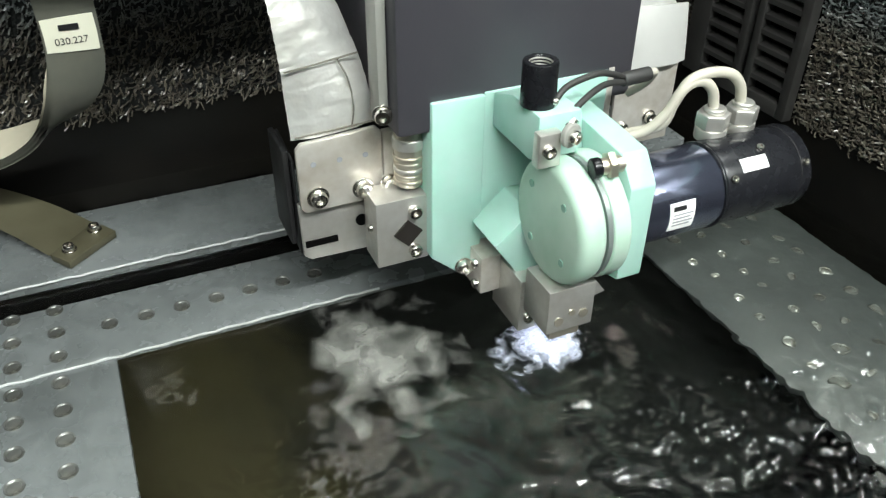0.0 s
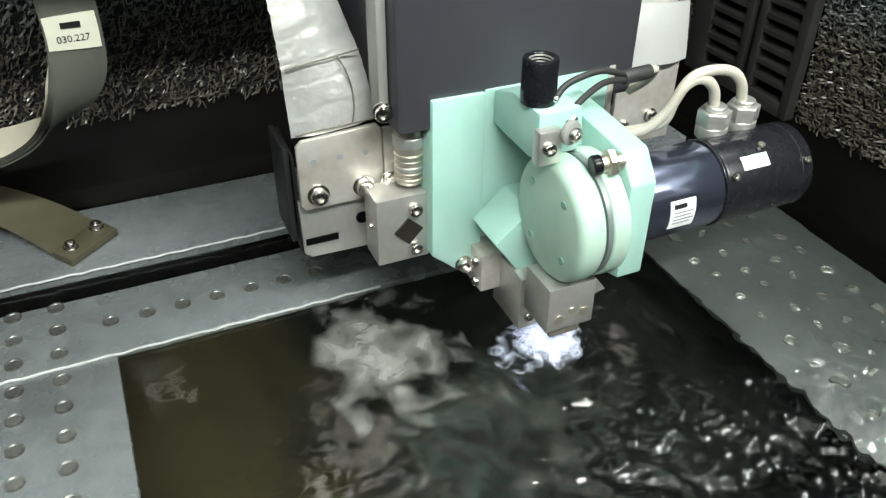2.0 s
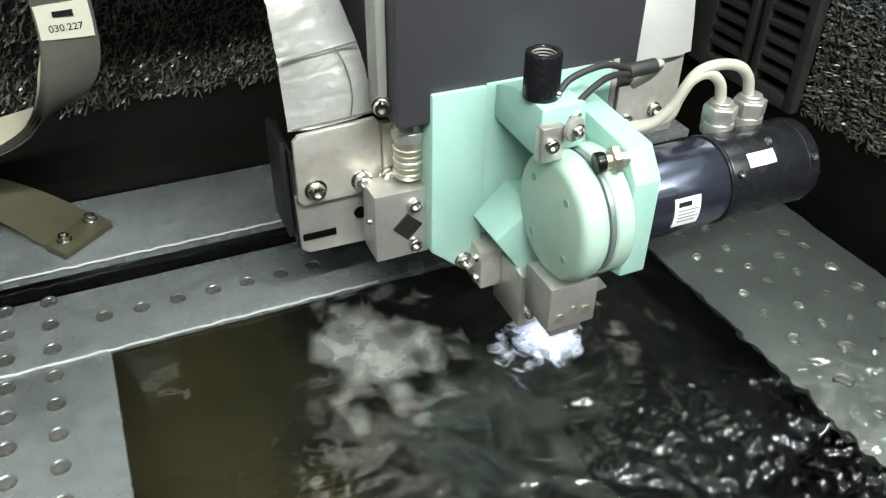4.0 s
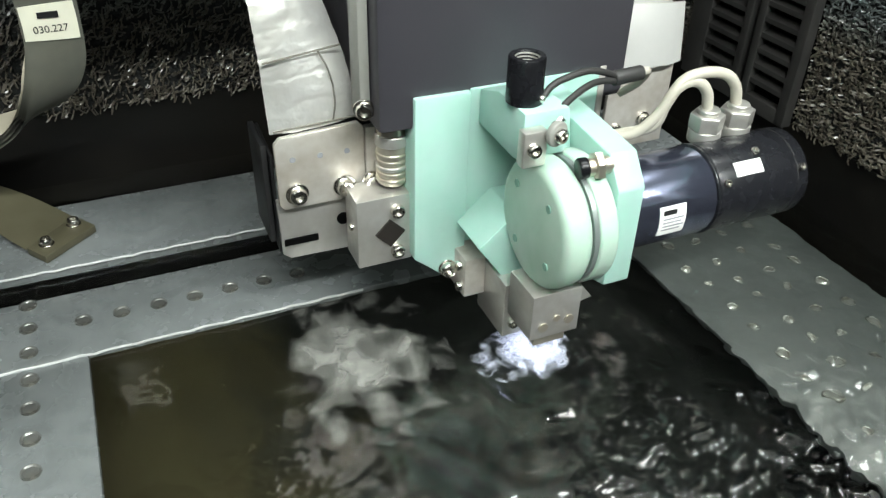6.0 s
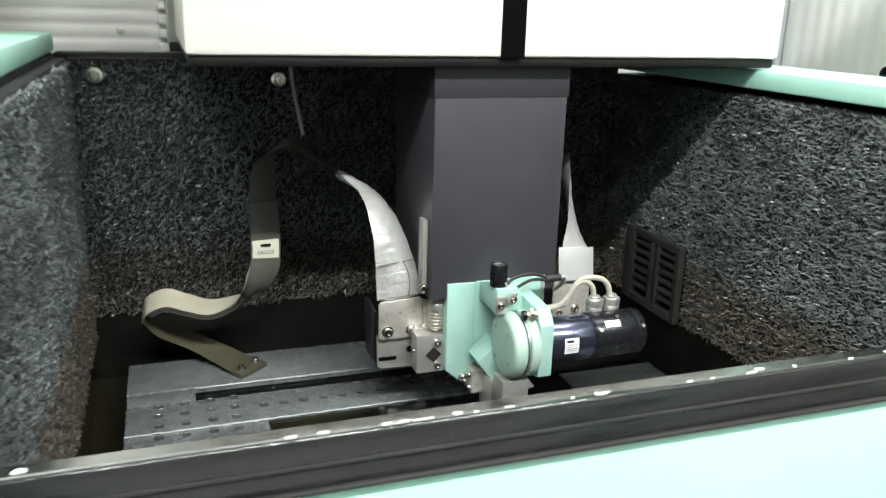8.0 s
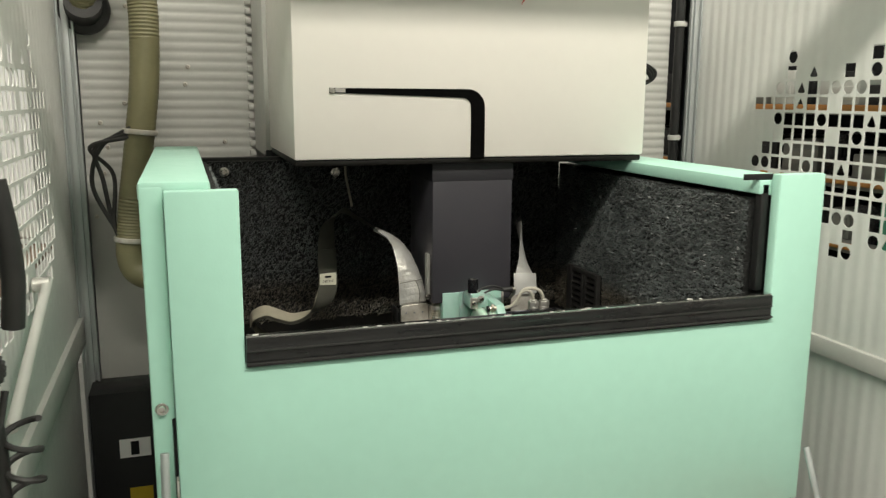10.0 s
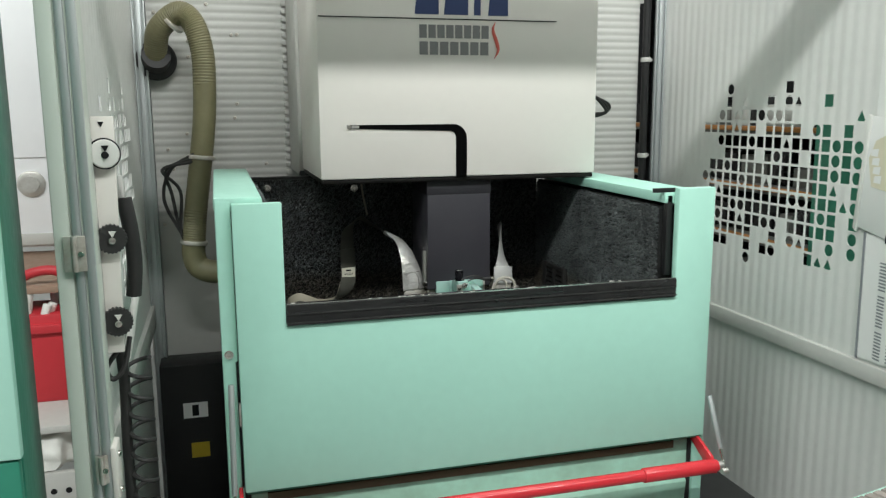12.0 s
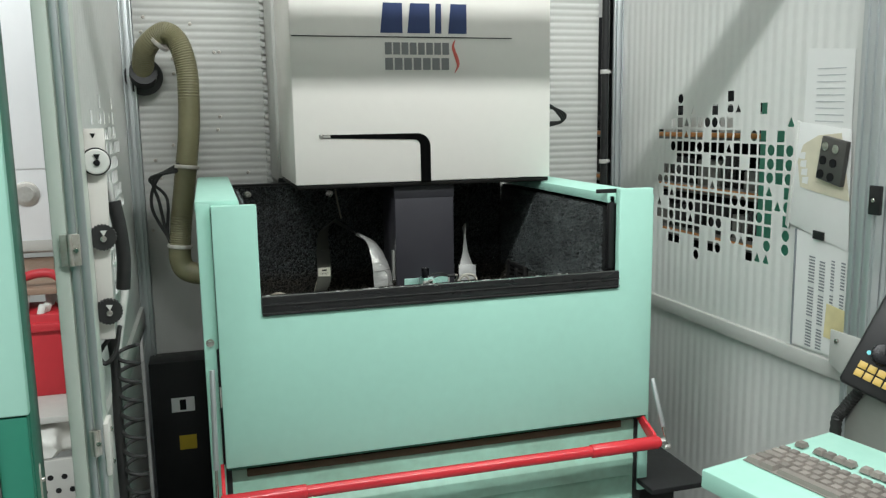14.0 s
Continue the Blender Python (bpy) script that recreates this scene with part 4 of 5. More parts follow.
def strands(count, origin, u, v, n, size_u, size_v, seed, lean):
    """Short bent strands standing out of a slab, combed roughly one way."""
    r = np.random.RandomState(seed)
    o, u, v, n = (np.array(k, float) for k in (origin, u, v, n))
    base = o + np.outer(r.rand(count) * size_u, u) + np.outer(r.rand(count) * size_v, v)
    a = lean + r.normal(0, 0.55, count) + 3.1416 * (r.rand(count) > 0.5)
    tilt = r.uniform(0.2, 1.1, count)
    d = np.outer(np.cos(a), u) + np.outer(np.sin(a), v) + np.outer(tilt, n)
    d /= np.linalg.norm(d, axis=1)[:, None]
    w = np.cross(d, n)
    w /= np.linalg.norm(w, axis=1)[:, None] + 1e-9
    t = np.cross(w, d)
    length, rad = r.uniform(0.005, 0.0098, count)[:, None], r.uniform(0.0006, 0.00105, count)[:, None]
    bend = n * 0.25 * length
    p0, p1, p2 = base + n * 0.0004, base + d * length * 0.55 + bend * 0.8, base + d * length
    rings = []
    for p in (p0, p1, p2):
        for k in range(3):
            c, s = math.cos(k * 2.094), math.sin(k * 2.094)
            rings.append(p + rad * (c * w + s * t))
    verts = np.stack(rings, 1).reshape(-1, 3)
    f = []
    for a0, b0 in ((0, 3), (3, 6)):
        for k in range(3):
            f.append((a0 + k, a0 + (k + 1) % 3, b0 + (k + 1) % 3, b0 + k))
    f = (np.arange(count)[:, None, None] * 9 + np.array(f)[None]).reshape(-1, 4)
    return verts, f


def pelt(name, sets, parent):
    vs, fs, off = [], [], 0
    for s in sets:
        v, f = strands(*s)
        vs.append(v)
        fs.append(f + off)
        off += len(v)
    v, f = np.concatenate(vs) - np.array(ORIGIN[parent]), np.concatenate(fs)
    me = bpy.data.meshes.new(name)
    me.from_pydata(v.tolist(), [], f.tolist())
    me.materials.append(FIBRE)
    ob = new(name, me)
    ob.parent = parent
    ORIGIN[ob] = ORIGIN[parent]
    return tagged(ob, "short bent black fibre strands", kind="stuff")


pelt("fibre_pelt", [
    (20000, (-0.268, 0.05, 0.87), (0, 1, 0), (0, 0, 1), (1, 0, 0), 0.735, 0.41, 1, 0.3),
    (23000, (-0.266, 0.787, 0.905), (1, 0, 0), (0, 0, 1), (0, -1, 0), 0.86, 0.375, 2, 1.0),
    (27000, (0.600, 0.05, 0.90), (0, 1, 0), (0, 0, 1), (-1, 0, 0), 0.735, 0.36, 3, 0.1)], foam)

# slotted vent on the right lining
vent = thing("vent_panel", (0.58, 0.63, 0.9), "black slotted plastic vent panel on the foam lining", "vent")
# black sheet behind the slats gives the slots their shade
part("backing", box(0.592, 0.6, 0.537, 0.686, 0.902, 1.022), OPENING_SHADE, vent)
for y0, y1, z0, z1 in ((0.535, 0.546, 0.90, 1.024), (0.660, 0.688, 0.90, 1.024), (0.546, 0.660, 0.90, 0.914), (0.546, 0.660, 1.012, 1.024)):
    part("frame", box(0.582, 0.593, y0, y1, z0, z1, 0.001), VENT_GREY, vent)
for y0, y1 in ((0.546, 0.588), (0.614, 0.660)):
    for k in range(6):
        z = 0.926 + k * 0.0148
        part("slat", prism([(0.5825, z), (0.5915, z + 0.004), (0.5915, z + 0.0075), (0.5825, z + 0.0045)], "y", y0, y1), VENT_GREY, vent)
for y0, y1 in ((0.588, 0.597), (0.605, 0.614)):
    part("spine", box(0.5815, 0.593, y0, y1, 0.914, 1.012, 0.001), VENT_GREY, vent)
for p, q in (((-0.232, 0.787, 1.262), 0), ((0.020, 0.787, 1.256), 1)):
    s = thing("lining_button", p, "small round steel screw with washer on foam lining", "screw", "screws on the lining")
    screw(s, (p[0], 0.779, p[2]), (0, -1, 0), 0.006, 0.011)

# lower front, gap, red bar, struts, base
low = part("lower_panel", box(-0.335, 0.70, 0.034, 0.05, 0.15, 0.698, 0.003), MINT_WORN, tank, "stained mint green lower panel")
# the brown shadow under the front panel, built as a coloured strip
part("dirt_lip", box(-0.30, 0.65, 0.026, 0.034, 0.682, 0.700, 0.002), surface("gap_shade_brown", (0.09, 0.06, 0.03), 0.7), tank)
part("lower_fold", prism([(0.012, 0.60), (0.033, 0.62), (0.033, 0.56), (0.02, 0.55)], "x", -0.3, 0.68, 0.002), MINT_WORN, tank)
part("dark_post", box(0.69, 0.712, 0.03, 0.06, 0.15, 0.71, 0.002), BLACK, tank)
part("dark_post", box(-0.347, -0.333, 0.03, 0.06, 0.15, 0.71, 0.002), BLACK, tank)
part("slot_cover", box(-0.352, -0.346, 0.0225, 0.06, 0.72, 0.99, 0.001), BLACK, tank)
part("catch", box(-0.349, -0.3455, 0.004, 0.02, 0.86, 0.905, 0.001), STEEL_STAINED, tank)
screw(tank, (-0.363, 0.022, 1.005), (0, -1, 0), 0.006, 0.009)
bar = thing("handle_bar", (0.19, -0.06, 0.65), "red painted round handle bar with sleeves on brackets", "handle bar")
part("tube", cyl((-0.36, -0.06, 0.668), "x", 0.0135, 1.07, seg=24), RED, bar)
part("sleeve", cyl((0.52, -0.06, 0.668), "x", 0.0165, 0.185, seg=24, bevel=0.003), RED, bar)
part("sleeve", cyl((-0.36, -0.06, 0.668), "x", 0.0165, 0.185, seg=24, bevel=0.003), RED, bar)
part("end_cap", cyl((0.706, -0.06, 0.668), "x", 0.009, 0.02, bevel=0.002), STEEL, bar)
for x in (0.70, -0.353):
    part("lug", prism([(-0.072, 0.655), (-0.048, 0.655), (0.03, 0.70), (0.03, 0.725), (-0.055, 0.69)], "x", x - 0.004, x + 0.004, 0.001), RED, bar, "red bracket lug")
for x0, x1, zt in ((0.722, 0.733, 0.815), (-0.362, -0.368, 0.95)):
    g = thing("gas_strut", (x1, -0.05, 0.65), "slim silver gas strut beside the front panel", "strut")
    a, b = Vector((x0, 0.0, zt)), Vector((x1, -0.06, 0.655))
    part("rod", cyl(a, b - a, 0.0035, (b - a).length, seg=12), CHROME, g)
    part("sheath", cyl(a, b - a, 0.006, (b - a).length * 0.72, seg=14, bevel=0.001), ALU, g)
    part("ball_end", cyl((x1 - 0.008, -0.06, 0.652), "x", 0.007, 0.016, bevel=0.002), STEEL, g)
base = thing("base_cabinet", (0.3, 0.5, 0), "black machine base block under the tank", "base cabinet")
part("block", box(-0.32, 0.85, 0.08, 1.05, 0.0, 0.52, 0.006), BLACK, base)
part("top_plate", box(0.70, 0.87, -0.05, 0.9, 0.52, 0.535, 0.003), BLACK, base)
screw(base, (0.76, -0.048, 0.50), (0, -1, 0), 0.006)
rear = thing("rear_cabinet", (-0.45, 1.0, 0), "black rear cabinet with white and yellow stickers", "cabinet")
part("body", box(-0.575, -0.38, 1.0, 1.13, 0.0, 0.69, 0.004), BLACK, rear)
part("sticker", box(-0.51, -0.435, 0.9975, 0.9995, 0.515, 0.565), PAPER, rear, "white label with black mark")
part("sticker_mark", box(-0.483, -0.463, 0.9955, 0.9973, 0.522, 0.558), DARK_INK, rear)
part("warning_sticker", box(-0.492, -0.436, 0.9975, 0.9995, 0.38, 0.43), surface("yellow_label", (0.6, 0.43, 0.03), 0.6), rear, "yellow warning label")

# ---- machine head ----
head = thing("machine_housing", (0.25, 0.7, 1.31), "off-white machine housing with printed marks and black slot", "machine housing")
part("housing", box(-0.12, 0.622, 0.429, 0.86, 1.311, 1.95, 0.005), CREAM, head)
part("rear_column", box(-0.13, 0.61, 0.862, 1.14, 1.29, 2.2, 0.004), PALE_GREY, head)
# black sheet added under the housing to darken what the water mirrors
part("lower_lip", box(-0.117, 0.619, 0.434, 0.86, 1.299, 1.311, 0.003), LINER, head)
part("foot", box(-0.13, -0.09, 0.86, 0.9, 1.27, 1.305, 0.003), BLACK, head)
# the black slot: level, a quarter bend, then down
R0, cx, cz = 0.036, 0.222, 1.4095
up = [(-0.052, 1.4455)] + [(cx + R0 * math.sin(a), cz + R0 * math.cos(a)) for a in np.linspace(0, math.pi / 2, 9)] + [(0.258, 1.3108)]
dn = [(0.229, 1.3108), (0.229, 1.4)] + [(0.211 + 0.018 * math.cos(a), 1.4105 + 0.018 * math.sin(a)) for a in np.linspace(0.2, math.pi / 2, 7)] + [(-0.052, 1.4365)]
slot = part("slot", prism(up + dn, "y", 0.4268, 0.4295), OPENING_SHADE, head, "black bent slot")
part("slot_pin", cyl((-0.047, 0.427, 1.4405), (0, -1, 0), 0.0055, 0.003, bevel=0.001), CHROME, head)
part("slot_edge", box(-0.041, -0.022, 0.4255, 0.4267, 1.4375, 1.4445), STEEL, head)
# brand marks as plain shapes
mk = 0.4272
for x, w in ((0.115, 0.07), (0.19, 0.072), (0.275, 0.02), (0.308, 0.06)):
    part("mark_block", prism([(x + w * 0.12, 1.716), (x + w, 1.716), (x + w, 1.795), (x + w * 0.25, 1.795)], "y", mk, mk + 0.0018), NAVY_INK, head, "navy brand block")
part("rule", box(-0.115, 0.502, mk, mk + 0.0018, 1.704, 1.7065), DARK_INK, head, "thin dark ruled line")
for z, n in ((1.659, 8), (1.618, 7)):
    for k in range(n):
        w = 0.186 / n
        part("mark_bar", box(0.135 + k * w, 0.135 + k * w + w * 0.8, mk, mk + 0.0018, z, z + 0.032), GREY_INK, head, "grey brand bar")
part("swoosh", ribbon([(0.334, mk, 1.70), (0.328, mk, 1.68), (0.338, mk, 1.65), (0.342, mk, 1.63), (0.332, mk, 1.61)], [(1, 0, 0)] * 5, lambda t: 0.001 + 0.009 * math.sin(math.pi * t), 0.0018), RED_INK, head, "red curved stroke")
quill = part("quill_column", box(0.157, 0.331, 0.451, 0.62, 1.009, 1.310, 0.004), CHARCOAL, head, "charcoal painted column")
# shadow below the housing edge, coloured on as a darker collar
part("upper_sleeve", box(0.156, 0.332, 0.450, 0.621, 1.262, 1.309, 0.002), surface("column_shade_charcoal", (0.026, 0.025, 0.03), 0.5), head)
part("side_strip", box(0.1500, 0.1565, 0.464, 0.482, 1.016, 1.112, 0.001), GREY_TOY, head)
screw(head, (0.1520, 0.463, 1.0225), (-0.35, -1, 0), 0.0052, 0.0068, "side_screw")
# ---- wire guide head ----
gh = thing("wire_guide_head", (0.22, 0.43, 0.88), "pale green wire guide head with pulley motor and steel blocks", "wire guide")
part("front_plate", prism([(0.179, 1.031), (0.2165, 1.0305), (0.2165, 0.9), (0.212, 0.891), (0.199, 0.8955), (0.179, 0.913)], "y", 0.4475, 0.474, 0.0012), JADE, gh)
part("back_plate", box(0.2168, 0.310, 0.4495, 0.474, 0.918, 1.0315, 0.0012), JADE, gh)
part("edge_slip", box(0.3105, 0.3155, 0.4505, 0.474, 0.99, 1.0325, 0.0008), STEEL_STAINED, gh, "thin stained steel slip")
screw(gh, (0.203, 0.4475, 0.901), (0, -1, 0), 0.0055, 0.0065)
screw(gh, (0.2309, 0.4495, 1.0084), (0, -1, 0), 0.0036)
# motor plate, across the pulley axis
AY, AZ = 0.381, 0.9715
mp = part("motor_plate", prism([(0.3495, 1.0035), (0.3495, 0.938), (0.372, 0.931), (0.449, 0.931), (0.449, 1.026), (0.40, 1.0235), (0.363, 1.021)], "x", 0.263, 0.281, 0.0012), JADE, gh)
part("arm", prism([(0.402, 1.004), (0.449, 1.004), (0.449, 1.028), (0.408, 1.030)], "x", 0.2515, 0.2628, 0.001), JADE, gh)
part("gusset", prism([(0.2095, 0.937), (0.234, 0.9585), (0.252, 0.958), (0.252, 0.8965), (0.2365, 0.8985)], "y", 0.412, 0.449, 0.001), JADE, gh)
part("cap_block", prism([(0.391, 1.0395), (0.425, 1.0395), (0.449, 1.031), (0.449, 1.008), (0.4, 1.007), (0.391, 1.011)], "x", 0.2225, 0.2512, 0.0012), JADE, gh)
# pulley with rim groove and face holes
pul = part("pulley", cyl((0.2275, AY, AZ), "x", 0.0412, 0.0195, bevel=0.0068, seg=72), JADE_PALE, gh, "round pale green pulley disc")
part("groove_ring", cyl((0.247, AY, AZ), "x", 0.0392, 0.003, seg=72), surface("groove_steel", (0.30, 0.34, 0.33), 0.3, metal=0.6), pul)
part("rear_disc", cyl((0.250, AY, AZ), "x", 0.0408, 0.0125, bevel=0.002, seg=72), JADE_PALE, pul)
# holes are flat discs in darker jade, their shade put into the colour
HOLE_SHADE = surface("hole_shade_jade", (0.2, 0.36, 0.29), 0.5)
for a in (40, 130, 220, 310):
    cyv = (0.2268, AY + 0.027 * math.cos(radians(a)), AZ + 0.027 * math.sin(radians(a)))
    part("face_hole", cyl(cyv, "x", 0.0026, 0.001, seg=16), HOLE_SHADE, pul)
# motor and encoder
mot = part("motor", cyl((0.2815, AY, AZ), "x", 0.0284, 0.0605, bevel=0.0012, seg=64), NAVY_SATIN, gh, "dark blue-black motor body")
part("flange_ring", cyl((0.342, AY, AZ), "x", 0.0294, 0.0022, bevel=0.0008, seg=64), BLACK_SATIN, mot)
enc = part("encoder", cyl((0.3442, AY, AZ), "x", 0.0288, 0.0705, bevel=0.0022, seg=64), BLACK_SATIN, gh, "black cylindrical encoder")
part("seam", cyl((0.4045, AY, AZ), "x", 0.0290, 0.001, seg=64), BLACK, enc)


def on_drum(x, ang, r):
    """A place and outward direction on the motor's skin."""
    d = Vector((0, -math.cos(radians(ang)), math.sin(radians(ang))))
    return Vector((x, AY, AZ)) + d * r, d


for x, a in ((0.3495, 33), (0.4085, 33), (0.378, 66)):
    p, d = on_drum(x, a, 0.0284)
    screw(enc, p, d, 0.0026)


def drum_label(x0, x1, a0, a1, r, mat, name, label, parent):
    bm = bmesh.new()
    rows = []
    for i in range(7):
        a = a0 + (a1 - a0) * i / 6
        rows.append([bm.verts.new(on_drum(x, a, q)[0]) for x, q in ((x0, r), (x1, r), (x1, r - 0.0006), (x0, r - 0.0006))])
    for u, w in zip(rows, rows[1:]):
        for k in range(4):
            bm.faces.new((u[k], u[(k + 1) % 4], w[(k + 1) % 4], w[k]))
    bm.faces.new(rows[0])
    bm.faces.new(rows[-1][::-1])
    return part(name, bm, mat, parent, label)


drum_label(0.3575, 0.3785, 38, 56, 0.0293, PAPER, "white_sticker", "blank white sticker", enc)
lab = drum_label(0.299, 0.318, -18, 22, 0.0289, PAPER, "maker_label", "pale printed maker label", mot)
drum_label(0.3015, 0.311, 11, 17, 0.0292, DARK_INK, "mark_bar", "", lab)
for k in range(4):
    drum_label(0.3015, 0.3165 - 0.002 * (k % 2), 5 - 5 * k, 6.6 - 5 * k, 0.0292, INK, "print_line", "", lab)
# glands and grey cables
runs = (
    [(0.3605, 0.4, 1.017), (0.3575, 0.4, 1.028), (0.351, 0.401, 1.035), (0.3425, 0.402, 1.0365), (0.334, 0.403, 1.031), (0.3265, 0.405, 1.016), (0.315, 0.41, 1.003), (0.298, 0.42, 0.996)],
    [(0.3835, 0.4, 1.016), (0.3795, 0.4, 1.029), (0.370, 0.401, 1.038), (0.353, 0.402, 1.041), (0.339, 0.403, 1.037), (0.3305, 0.404, 1.023), (0.325, 0.407, 1.007), (0.306, 0.42, 0.998)])
for x, run in zip((0.3615, 0.3855), runs):
    g0 = Vector((x, 0.399, 1.0005))
    gl = part("cable_gland", hexa(g0 + Vector((0, 0, 0.0025)), "z", 0.0112, 0.0105), STEEL, enc, "bright hexagonal cable gland")
    part("gland_nut", cyl(g0 + Vector((0, 0, 0.013)), "z", 0.0072, 0.0035, bevel=0.001, seg=24), STEEL, gl)
    part("gland_foot", cyl(g0 + Vector((0, 0, -0.006)), "z", 0.0105, 0.0085, seg=24, bevel=0.0006), STEEL, gl)
    part("grey_cable", pipe(run, 0.0036, 8, 12), CABLE, gh, "pale grey sheathed cable")
# black cap with threaded mouth
bm = bmesh.new()
rows = [[bm.verts.new((0.2305 + r * math.cos(k * math.tau / 40), 0.408 + r * math.sin(k * math.tau / 40), z)) for k in range(40)] for r, z in ((0.0108, 1.0395), (0.0108, 1.066), (0.0102, 1.067), (0.0076, 1.067), (0.0070, 1.0662), (0.0070, 1.0585))]
for u, w in zip(rows, rows[1:]):
    for k in range(40):
        bm.faces.new((u[k], u[(k + 1) % 40], w[(k + 1) % 40], w[k]))
bm.faces.new(rows[-1])
bm.faces.new(rows[0][::-1])
cap = part("cap", bm, BLACK_SATIN, gh, "black cap with an open threaded mouth")
for z in (1.0655, 1.0635, 1.0615):
    ring = [(0.2305 + 0.0069 * math.cos(a), 0.408 + 0.0069 * math.sin(a), z) for a in np.linspace(0, math.tau, 25)]
    part("thread_ring", pipe(ring, 0.0005, 2, 6), STEEL, cap)
part("bore_floor", cyl((0.2305, 0.408, 1.0587), "z", 0.0045, 0.001, seg=24), CHROME, cap)
screw(cap, (0.2365, 0.399, 1.0435), (0.6, -0.8, 0), 0.0022)
# thin black leads
part("black_lead", pipe([(0.24, 0.405, 1.040), (0.252, 0.41, 1.046), (0.275, 0.415, 1.048), (0.292, 0.42, 1.043), (0.306, 0.425, 1.036)], 0.0021, 8, 10), RUBBER, gh)
part("black_lead", pipe([(0.241, 0.392, 1.030), (0.25, 0.396, 1.038), (0.268, 0.405, 1.042), (0.285, 0.415, 1.040), (0.306, 0.424, 1.034)], 0.0021, 8, 10), RUBBER, gh)
part("lead_joint", cyl((0.302, 0.424, 1.036), (1, 0.05, 0.02), 0.0048, 0.022, bevel=0.001, seg=20), RUBBER, gh)
part("lead_end", pipe([(0.323, 0.425, 1.0365), (0.332, 0.43, 1.034), (0.334, 0.44, 1.022), (0.33, 0.452, 1.01)], 0.0028, 6, 10), CABLE, gh)
part("ferrule", cyl((0.2425, 0.391, 1.028), (0.6, 0.2, 0.6), 0.0034, 0.007, seg=12), CHROME, gh)
# clamp plates, sensor
part("clamp_plate", prism([(0.2165, 1.034), (0.2315, 1.034), (0.2315, 1.012), (0.2165, 1.012)], "y", 0.379, 0.387, 0.001), STEEL, gh)
screw(gh, (0.2225, 0.379, 1.0235), (0, -1, 0), 0.0042)
part("lever", cyl((0.2355, 0.380, 1.0315), (0.3, -1, 0), 0.0075, 0.004, bevel=0.001), GREY_TOY, gh)
screw(gh, (0.2365, 0.376, 1.0315), (0.3, -1, 0), 0.0042)
sen = part("sensor", cyl((0.249, 0.366, 1.0135), (0.95, -0.15, 0.05), 0.0052, 0.016, seg=24), BRASS, gh, "small brass sensor with black tip")
part("tip", cyl((0.245, 0.3666, 1.0133), (0.95, -0.15, 0.05), 0.0062, 0.006, bevel=0.0012, seg=24), BLACK_SATIN, sen)
part("nut", hexa((0.2545, 0.3652, 1.014), (0.95, -0.15, 0.05), 0.0085, 0.005), BRASS, sen)
# lower steel blocks
tipb = part("nozzle_block", box(0.2225, 0.257, 0.361, 0.392, 0.8965, 0.931, 0.0008), STEEL, gh, "machined steel nozzle block")
part("side_fin", prism([(0.257, 0.931), (0.266, 0.919), (0.257, 0.917)], "y", 0.363, 0.388, 0.0004), STEEL, tipb)
for x, z, r in ((0.231, 0.9055, 0.0034), (0.2405, 0.9105, 0.0024), (0.2495, 0.9075, 0.0034)):
    part("bore", cyl((x, 0.3608, z), (0, -1, 0), r, 0.0006, seg=20), BRASS, tipb)
part("lower_nozzle", box(0.230, 0.253, 0.368, 0.386, 0.884, 0.8965, 0.001), BRASS, tipb)
sup = part("support_block", box(0.2245, 0.2385, 0.4, 0.44, 0.868, 0.912, 0.0008), STEEL, gh)
for z in (0.905, 0.879):
    screw(sup, (0.2315, 0.4, z), (0, -1, 0), 0.0036)
part("side_block", box(0.209, 0.2245, 0.43, 0.455, 0.885, 0.916, 0.0008), STEEL_STAINED, gh)
for y, z in ((0.437, 0.908), (0.446, 0.898), (0.436, 0.891)):
    screw(gh, (0.209, y, z), (-1, 0, 0), 0.0036)

# ---- left bracket with connector and clamp block ----
br = thing("cable_bracket", (0.125, 0.49, 0.9), "grey stained steel bracket holding the taped band cable", "bracket")
part("lower_plate", prism([(0.099, 0.91), (0.104, 0.906), (0.150, 0.905), (0.156, 0.91), (0.158, 0.952), (0.098, 0.953)], "y", 0.490, 0.494, 0.0006), STEEL, br)
# slot and hole are black pieces on the plate, coloured as shaded insides
part("slot", box(0.1005, 0.124, 0.4885, 0.4904, 0.9175, 0.9222), OPENING_SHADE, br, "slot with its dark inside coloured black")
part("hole", cyl((0.1425, 0.4888, 0.9305), "y", 0.0045, 0.0012, seg=24), OPENING_SHADE, br)
part("upper_plate", prism([(0.099, 0.953), (0.099, 0.997), (0.103, 1.001), (0.154, 1.004), (0.158, 1.0), (0.158, 0.953), (0.154, 0.9495), (0.102, 0.949)], "y", 0.484, 0.488, 0.0008), STEEL_STAINED, br)
for x in (0.110, 0.128, 0.146):
    part("dimple", cyl((x, 0.4838, 0.985), "y", 0.002, 0.0006, seg=12), INK, br)
part("side_cheek", box(0.0925, 0.0965, 0.496, 0.535, 0.918, 0.992, 0.001), BLACK, br)
part("side_wing", prism([(0.494, 0.91), (0.494, 0.985), (0.535, 0.99), (0.535, 0.92)], "x", 0.0975, 0.0995, 0.0005), BLACK, br)
part("mid_plate", box(0.1585, 0.182, 0.482, 0.488, 0.93, 1.0, 0.0008), STEEL_STAINED, br)
screw(br, (0.111, 0.484, 0.960), (0, -1, 0), 0.0058, 0.0078)
screw(br, (0.143, 0.484, 0.960), (0, -1, 0), 0.0058, 0.0078)
screw(br, (0.161, 0.482, 0.962), (0, -1, 0), 0.0052, 0.0062)
